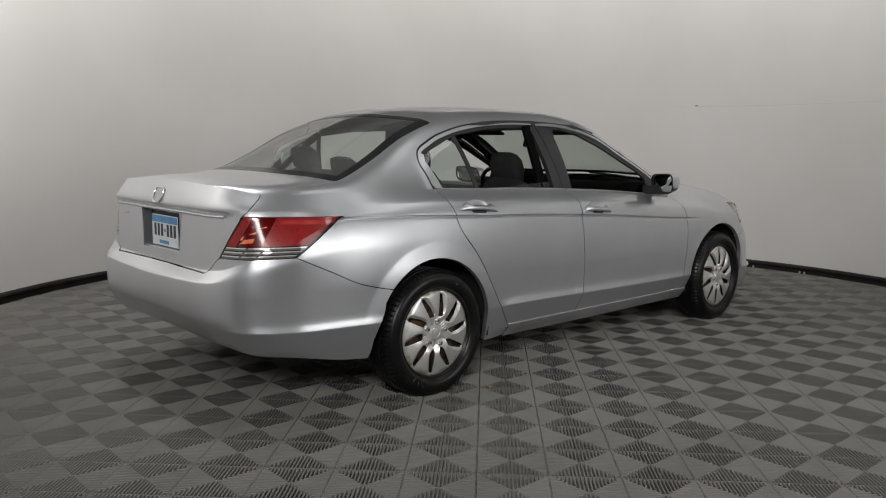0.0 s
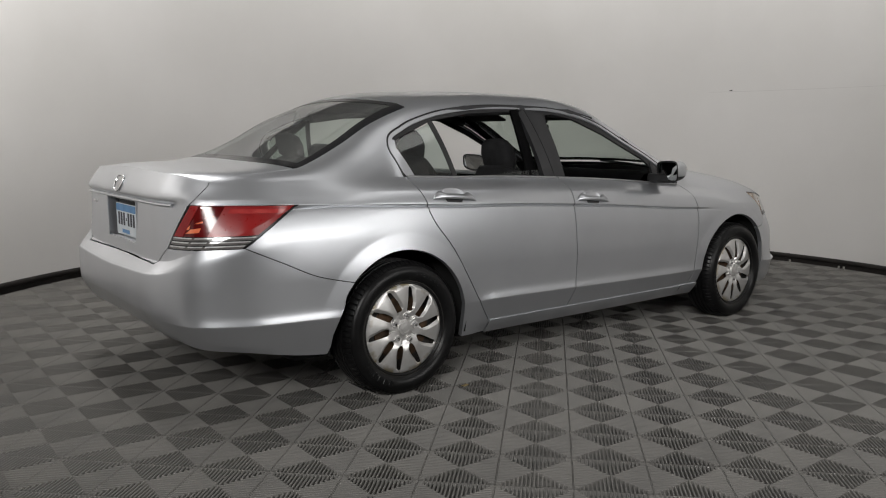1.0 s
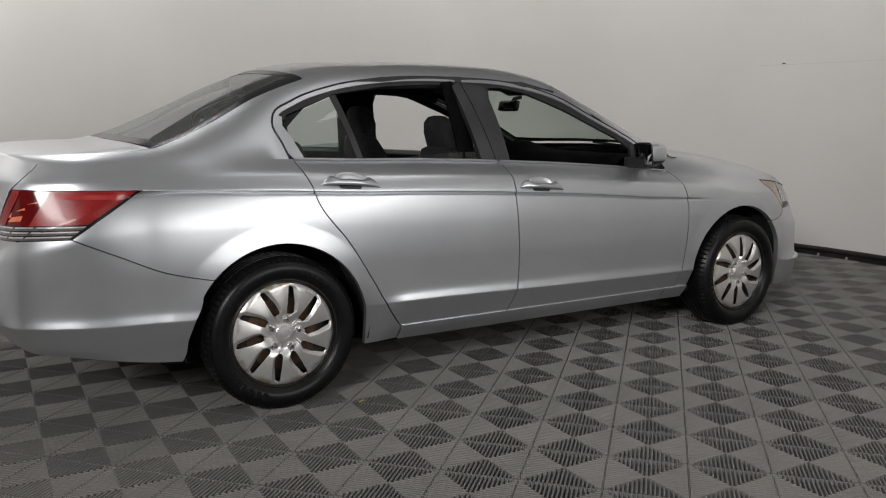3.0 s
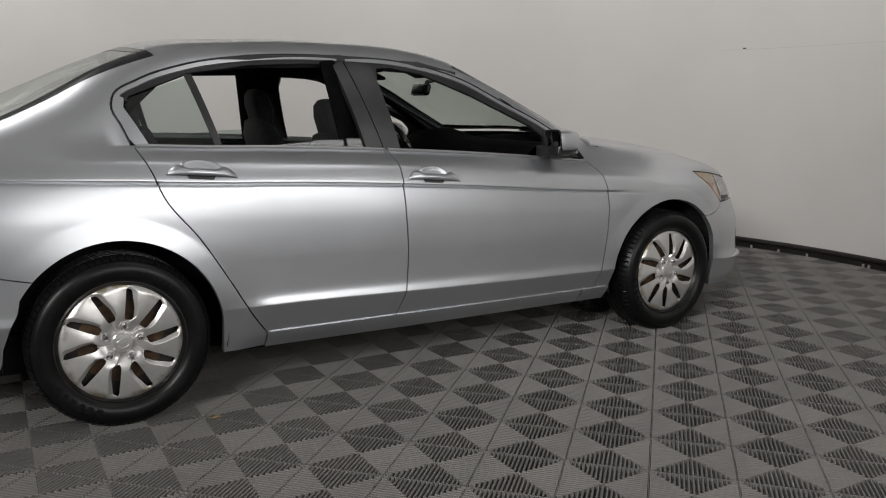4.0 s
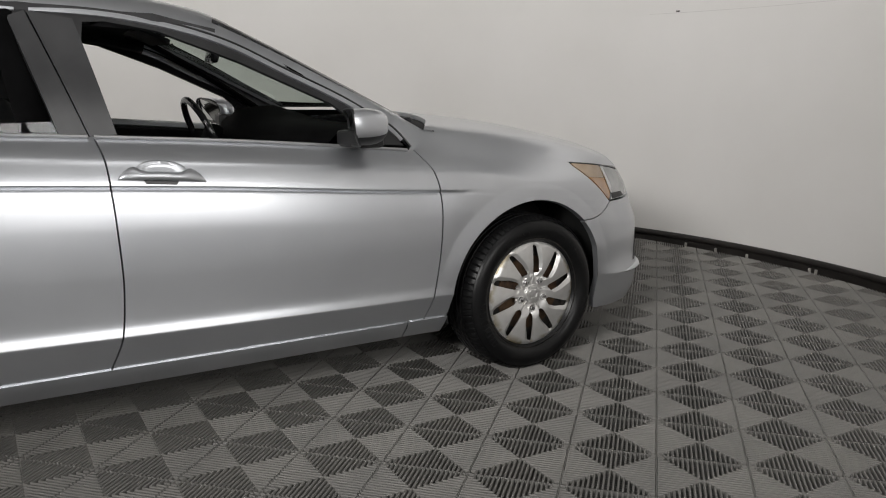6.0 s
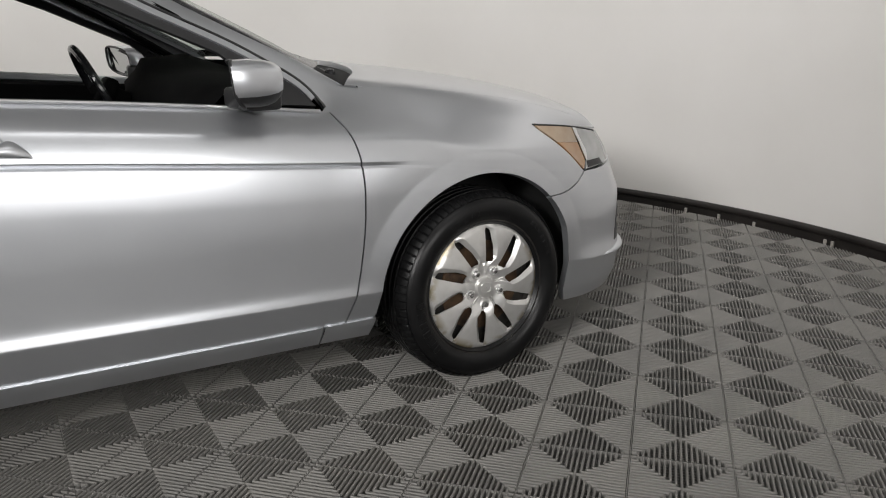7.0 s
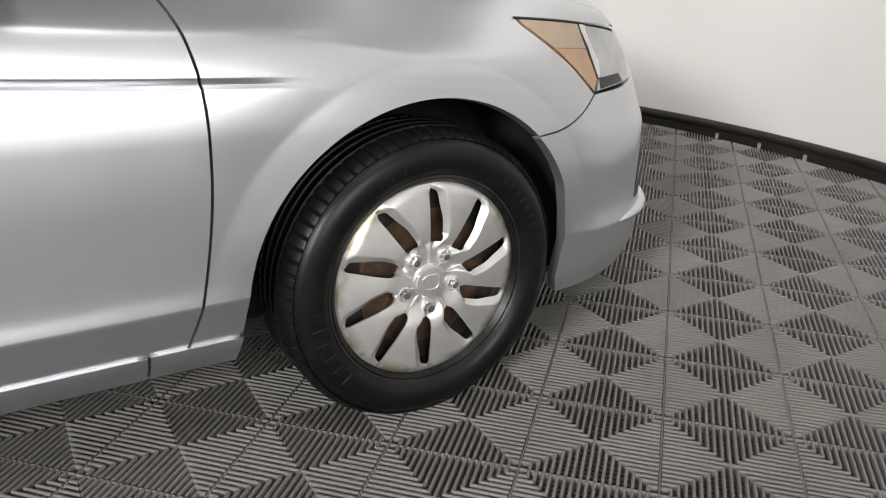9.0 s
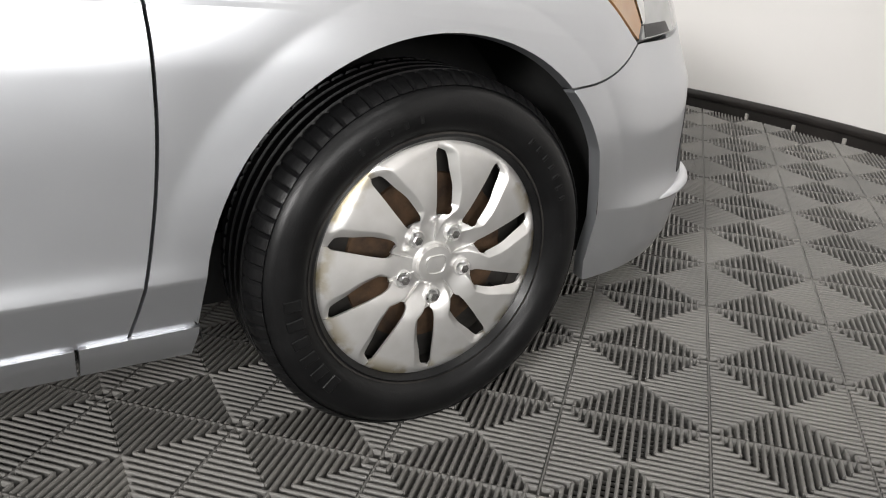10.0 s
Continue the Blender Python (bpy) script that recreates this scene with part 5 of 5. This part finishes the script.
# headliner follows the roof from within; pillars and door cards close the cabin
hl = np.concatenate([[(-1.12, .2)], [(s, .40) for s in np.linspace(-1.12, .12, 12)], [(s, 1.60) for s in np.linspace(.12, -1.12, 12)]])
v, f, n = sheet(TOP, hl[1:], S_GRID, T_GRID, 0.0, -0.045)
link_mesh("headliner", v, f, HEADLINER, car, normals=n)
for s in (-1, 1):
    for name, a, b, w in (("pillar_trim", (-.37, .665, 1.0), (-.43, .565, 1.39), .075), ("pillar_trim", (.90, .66, .97), (.20, .53, 1.37), .035), ("pillar_trim", (-1.42, .60, 1.05), (-1.13, .50, 1.33), .05)):
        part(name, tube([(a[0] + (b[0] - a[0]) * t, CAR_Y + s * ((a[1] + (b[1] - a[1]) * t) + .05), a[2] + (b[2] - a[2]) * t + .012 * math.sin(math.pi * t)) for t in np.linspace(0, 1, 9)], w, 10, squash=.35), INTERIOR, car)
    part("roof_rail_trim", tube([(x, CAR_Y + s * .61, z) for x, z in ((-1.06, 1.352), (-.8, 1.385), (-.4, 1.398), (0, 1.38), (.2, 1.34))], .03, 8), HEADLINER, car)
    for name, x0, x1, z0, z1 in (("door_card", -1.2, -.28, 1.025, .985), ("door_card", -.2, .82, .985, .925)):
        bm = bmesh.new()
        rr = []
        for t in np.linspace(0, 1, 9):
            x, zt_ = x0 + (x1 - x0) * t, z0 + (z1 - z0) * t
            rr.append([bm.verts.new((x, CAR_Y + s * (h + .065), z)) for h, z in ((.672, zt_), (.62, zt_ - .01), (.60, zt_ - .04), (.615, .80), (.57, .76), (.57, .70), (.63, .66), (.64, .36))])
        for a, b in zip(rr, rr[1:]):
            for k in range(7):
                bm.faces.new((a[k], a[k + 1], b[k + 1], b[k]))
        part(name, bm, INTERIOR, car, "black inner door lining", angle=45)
    part("sun_visor", soft_box((.14, .36, .018), .008, 2, at=(.17, CAR_Y + s * .36, 1.378), turn=(0, 22, 0)), HEADLINER, car)
    part("seat_belt", tube([(-.38, CAR_Y + s * .645, 1.30), (-.33, CAR_Y + s * .665, 1.0), (-.28, CAR_Y + s * .675, .6)], .022, 6, squash=.12), BLACK_TRIM, car)
# wiper in the cowl
part("wiper_arm", tube([(1.02, CAR_Y - .50, 1.028), (1.04, CAR_Y - .25, 1.052), (1.08, CAR_Y + .05, 1.065)], .008, 6), BLACK_TRIM, car, "black wiper arm")
part("wiper_pivot", lathe([(.018, 0), (.018, .025), (.012, .032), (.0005, .034)], 14, "z"), GLOSS_BLACK, car).location = (1.02, CAR_Y - .52, 1.012)

# ---- the round booth ----
def arc_wall(name, r0, r1, z0, z1, a0, a1, mat, steps=160, label=""):
    bm = bmesh.new()
    rings = []
    for a in np.linspace(radians(a0), radians(a1), steps + 1):
        c, s = math.cos(a), math.sin(a)
        rings.append([bm.verts.new((ROOM[0] + r * c, ROOM[1] + r * s, z)) for r, z in ((r0, z0), (r0, z1), (r1, z1), (r1, z0))])
    for a, b in zip(rings, rings[1:]):
        for k in range(4):
            bm.faces.new((a[k], a[(k + 1) % 4], b[(k + 1) % 4], b[k]))
    bm.faces.new(rings[0])
    bm.faces.new(rings[-1])
    ob = part(name, bm, mat, None, angle=30)
    return tagged(ob, label, "", "", "structure")


A0, A1 = -70, 195      # the booth stands open where the camera comes in
arc_wall("wall_round", WALL_R, WALL_R + .12, .045, WALL_H, A0, A1, WALL, label="off-white painted round booth wall")
# black rail: a rounded bumper at the wall's foot over a recessed skirting
bm = bmesh.new()
prof = [(WALL_R + .02, -.042), (WALL_R + .004, -.042), (WALL_R + .004, .020), (WALL_R - .010, .024), (WALL_R - .016, .030), (WALL_R - .016, .062), (WALL_R - .011, .069), (WALL_R + .02, .070)]
rings = []
for a in np.linspace(radians(A0), radians(A1), 181):
    rings.append([bm.verts.new((ROOM[0] + r * math.cos(a), ROOM[1] + r * math.sin(a), z)) for r, z in prof])
for a, b in zip(rings, rings[1:]):
    for k in range(len(prof) - 1):
        bm.faces.new((a[k], a[k + 1], b[k + 1], b[k]))
tagged(part("baseboard", bm, RAIL, None, angle=50), "black rubber rail at the wall's foot", "", "", "structure")
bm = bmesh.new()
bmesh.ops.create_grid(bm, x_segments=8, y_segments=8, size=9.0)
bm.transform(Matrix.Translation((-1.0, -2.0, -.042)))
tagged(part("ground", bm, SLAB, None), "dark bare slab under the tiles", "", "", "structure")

# hall outside the opening
for name, at, size in (("wall_south", (-1, -8.0, 2.2), (18, .2, 4.6)), ("wall_west", (-8.0, -2, 2.2), (.2, 14, 4.6)), ("wall_east", (8.0, -2, 2.2), (.2, 14, 4.6)), ("wall_north", (-1, 6.0, 2.2), (18, .2, 4.6))):
    tagged(part(name, soft_box(size, 0, at=at), HALL, None, smooth=False), "plain grey hall wall", "", "", "structure")
tagged(part("ceiling", soft_box((18, 15, .2), 0, at=(-1, -1.5, 4.4)), CEILING, None, smooth=False), "plain grey ceiling", "", "", "structure")

# ---- interlocking ribbed floor tiles: four squares each, ribs turned from square to square ----
PITCH, TURN0, OX, OY = 0.2, math.radians(-0.5), 0.0776, 0.0783
RIB, RIB_W, RIB_H, BAR_Z = 0.0149, 0.0070, 0.034, 0.019
ct, sn = math.cos(TURN0), math.sin(TURN0)


def cell_ribs(cx, cy, rising, verts, faces, inside=None):
    """Ribs, cross bars and centre seam of one square cell; rising ribs run along (1, 1)."""
    h = PITCH / 2 - .0002
    d = (math.sqrt(.5), math.sqrt(.5)) if rising else (math.sqrt(.5), -math.sqrt(.5))
    n = (-d[1], d[0])
    lim = h * math.sqrt(2)

    def bar(off, width, z1, z0, wide_dir, along, cut):
        half = lim - abs(off)
        if half < .004:
            return
        pieces = [(-half, half)] if not cut else [(-half, -.0034), (.0034, half)]
        spot = lambda e: (cx + wide_dir[0] * off + along[0] * e, cy + wide_dir[1] * off + along[1] * e)
        for a, b in pieces:
            if inside:
                ia, ib = inside(spot(a)), inside(spot(b))
                if not ia and not ib:
                    continue
                if ia != ib:
                    lo_, hi_ = (a, b) if ia else (b, a)
                    for _ in range(12):
                        mid_ = (lo_ + hi_) / 2
                        lo_, hi_ = (mid_, hi_) if inside(spot(mid_)) else (lo_, mid_)
                    a, b = (a, lo_) if ia else (lo_, b)
            if b - a < .004:
                continue
            k = len(verts)
            w = min(width / 2, max(.001, (lim - abs(off)) * .9))
            # rounded top, straight sides, closed ends
            prof = ((-w, z0), (-w, z1 - .0030), (-w * .74, z1 - .0009), (0, z1), (w * .74, z1 - .0009), (w, z1 - .0030), (w, z0))
            for e in (a, b, a, b):
                verts.extend((cx + wide_dir[0] * (off + g) + along[0] * e, cy + wide_dir[1] * (off + g) + along[1] * e, z) for g, z in prof)
            faces.extend((k + i, k + i + 1, k + i + 8, k + i + 7) for i in range(6))
            faces.extend([tuple(range(k + 14, k + 21)), tuple(range(k + 27, k + 20, -1))])

    m = int(lim / RIB)
    for i in range(-m, m + 1):
        bar(i * RIB, RIB_W, 0.0, -RIB_H, n, d, True)
    for i in range(-m, m + 1):
        if i:
            k = len(verts)
            off = (i - .5 * math.copysign(1, i)) * RIB * 1.0
            half = lim - abs(off) - .002
            if half < .004:
                continue
            g = .0017
            pts = [(cx + d[0] * (off + s * g) + n[0] * e, cy + d[1] * (off + s * g) + n[1] * e, z) for z in (-BAR_Z, -BAR_Z - .006) for s in (-1, 1) for e in (-half, half)]
            if inside and not all(inside(p) for p in pts[:4]):
                continue
            verts.extend(pts)
            faces.extend([(k, k + 1, k + 3, k + 2), (k, k + 4, k + 5, k + 1), (k + 2, k + 3, k + 7, k + 6)])
    # centre seam across the ribs
    k = len(verts)
    half, g = lim - .001, .0018
    pts = [(cx + d[0] * s * g + n[0] * e, cy + d[1] * s * g + n[1] * e, z) for z in (-.0026, -RIB_H) for s in (-1, 1) for e in (-half, half)]
    if not inside or all(inside(p) for p in pts[:4]):
        verts.extend(pts)
        faces.extend([(k, k + 1, k + 3, k + 2), (k, k + 4, k + 5, k + 1), (k + 2, k + 3, k + 7, k + 6)])


def floor_place(i, j):
    u, v = OX + PITCH * i, OY + PITCH * j
    return ct * u - sn * v, sn * u + ct * v


tile_verts, tile_faces = [], []
for i in (0, 1):
    for j in (0, 1):
        cell_ribs((i + .5) * PITCH, (j + .5) * PITCH, (i + j) % 2 == 0, tile_verts, tile_faces)
TILE_MESH = bpy.data.meshes.new("tile")
TILE_MESH.from_pydata(tile_verts, [], tile_faces)
TILE_MESH.materials.append(TILE)
TILE_MESH.polygons.foreach_set("use_smooth", [True] * len(TILE_MESH.polygons))
TILE_MESH.update()
floor = new("floor")
tagged(floor, "grey ribbed interlocking plastic floor tiles", "", "", "structure")
FLOOR_R = WALL_R - .085
tiles, rest_v, rest_f = [], [], []
for a in range(-24, 12):
    for b in range(-24, 12):
        i, j = 2 * a, 2 * b
        corners = [floor_place(i + p, j + q) for p in (0, 2) for q in (0, 2)]
        dist = [math.hypot(x - ROOM[0], y - ROOM[1]) for x, y in corners]
        mx, my = floor_place(i + 1, j + 1)
        gate = my < -1.2 and mx < 0.6 and mx > -5.4 and my > -5.0
        if min(dist) > FLOOR_R and not gate:
            continue
        if max(dist) < FLOOR_R or gate:
            tiles.append((math.hypot(mx - .9, (my + 1.3) * 1.1) , i, j))
        else:
            for p in (0, 1):
                for q in (0, 1):
                    v, f = [], []
                    cell_ribs((p + .5) * PITCH, (q + .5) * PITCH, (p + q) % 2 == 0, v, f, inside=lambda c: (lambda x, y: math.hypot(x - ROOM[0], y - ROOM[1]) < FLOOR_R)(corners[0][0] + ct * c[0] - sn * c[1], corners[0][1] + sn * c[0] + ct * c[1]))
                    o = len(rest_v)
                    rest_v += [(corners[0][0] + ct * x - sn * y, corners[0][1] + sn * x + ct * y, z) for x, y, z in v]
                    rest_f += [tuple(o + k for k in q4) for q4 in f]
tiles.sort()
for n, (_, i, j) in enumerate(tiles):
    x, y = floor_place(i, j)
    if n < 300:
        ob = new("tile", TILE_MESH)
        ob.parent = floor
        ob.matrix_basis = pose(x, y, 0, 0, 0, -0.5)
    else:
        o = len(rest_v)
        rest_v += [(x + ct * p - sn * q, y + sn * p + ct * q, z) for p, q, z in tile_verts]
        rest_f += [tuple(o + k for k in f) for f in tile_faces]
me = bpy.data.meshes.new("tile_field")
me.from_pydata(rest_v, [], rest_f)
me.materials.append(TILE)
me.polygons.foreach_set("use_smooth", [True] * len(me.polygons))
me.update()
ob = new("tile_field", me)
ob.parent = floor
ob["kind"] = "stuff"

# faint joints of the wall's boards
JOINT = varied("wall_joint", (0.58, 0.565, 0.55), (0.64, 0.62, 0.6), 5, (0.6, 0.8))
for a0, a1, z0, z1 in ((-24, 16.5, 1.700, 1.7032),):
    arc_wall("wall_trim", WALL_R - .0012, WALL_R + .01, z0, z1, a0, a1, JOINT, steps=max(1, int(abs(a1 - a0))), label="thin joint between wall boards")
nick = part("wall_nick", soft_box((.003, .030, .010), .001, 1), RAIL)
nick.matrix_basis = pose(ROOM[0] + (WALL_R - .001) * math.cos(radians(13.2)), ROOM[1] + (WALL_R - .001) * math.sin(radians(13.2)), 1.713, 0, 0, 13.2)
tagged(nick, "small dark nick in the booth wall", "nick", "", "structure")

# small things at the wall's foot and on the floor
for k, (ang, kind) in enumerate(((10.2, 0), (6.6, 1), (2.9, 0), (-4.2, 1), (-4.9, 0))):
    a = radians(ang)
    p = (ROOM[0] + (WALL_R - .030) * math.cos(a), ROOM[1] + (WALL_R - .030) * math.sin(a))
    bm = soft_box((.010, .018, .040), .003, 2, at=(0, 0, -.008))
    soft_box((.03, .014, .006), .002, 1, at=(-.012, 0, -.026), bm=bm)
    clip = part("wall_clip", bm, STEEL)
    clip.matrix_basis = pose(p[0], p[1], 0, 0, 0, ang)
    tagged(clip, "small bright metal clip at the rail's foot", "clip", "clips along the rail")
bm = bmesh.new()
bmesh.ops.create_icosphere(bm, subdivisions=2, radius=.5)
for v in bm.verts:
    v.co = Vector((v.co.x * .05, v.co.y * .022, max(0, v.co.z * .008 + .003 + .003 * math.sin(v.co.x * 9))))
scrap = part("debris", bm, LEAF)
scrap.location = (-1.09, -.949, .0)
tagged(scrap, "scrap of dry brown litter on the floor", "litter")

# ---- unseen lamps, hung from the ceiling ----
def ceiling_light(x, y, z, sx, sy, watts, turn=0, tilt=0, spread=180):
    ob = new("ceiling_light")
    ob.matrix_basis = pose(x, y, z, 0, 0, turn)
    tagged(ob, "unseen white light panel hung on rods", "lamp", "booth lights")
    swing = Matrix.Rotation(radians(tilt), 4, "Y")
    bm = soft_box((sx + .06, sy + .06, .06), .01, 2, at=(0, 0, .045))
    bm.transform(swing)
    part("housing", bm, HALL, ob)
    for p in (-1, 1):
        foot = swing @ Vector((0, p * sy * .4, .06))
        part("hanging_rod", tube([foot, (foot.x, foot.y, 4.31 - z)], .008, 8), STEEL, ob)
    lamp = area_lamp("panel_lamp", (0, 0, 0), (0, 0, -1), sx, sy, watts)
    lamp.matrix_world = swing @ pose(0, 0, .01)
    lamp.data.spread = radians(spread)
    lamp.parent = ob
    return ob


# small unseen lights close under the wall's top, turned to the wall; those behind the tail also wash the car and the
# floor
for ang, watts, tilt in ((-25, 19, -74), (8, 13, -68), (41, 13, -66), (74, 14, -66), (107, 15, -62), (150, 82, -58), (180, 36, -45)):
    a = radians(ang)
    ceiling_light(ROOM[0] + 2.65 * math.cos(a), ROOM[1] + 2.65 * math.sin(a), 3.95, .14, 1.3, watts, ang, tilt=tilt)
# fill added out of view: two small lights over the car's side, and two soft panels beyond the opening, turned to the
# car
ceiling_light(-.4, -1.8, 4.05, .8, 1.0, 4, 90)
ceiling_light(.9, -2.9, 4.05, .9, 1.4, 10, 90)
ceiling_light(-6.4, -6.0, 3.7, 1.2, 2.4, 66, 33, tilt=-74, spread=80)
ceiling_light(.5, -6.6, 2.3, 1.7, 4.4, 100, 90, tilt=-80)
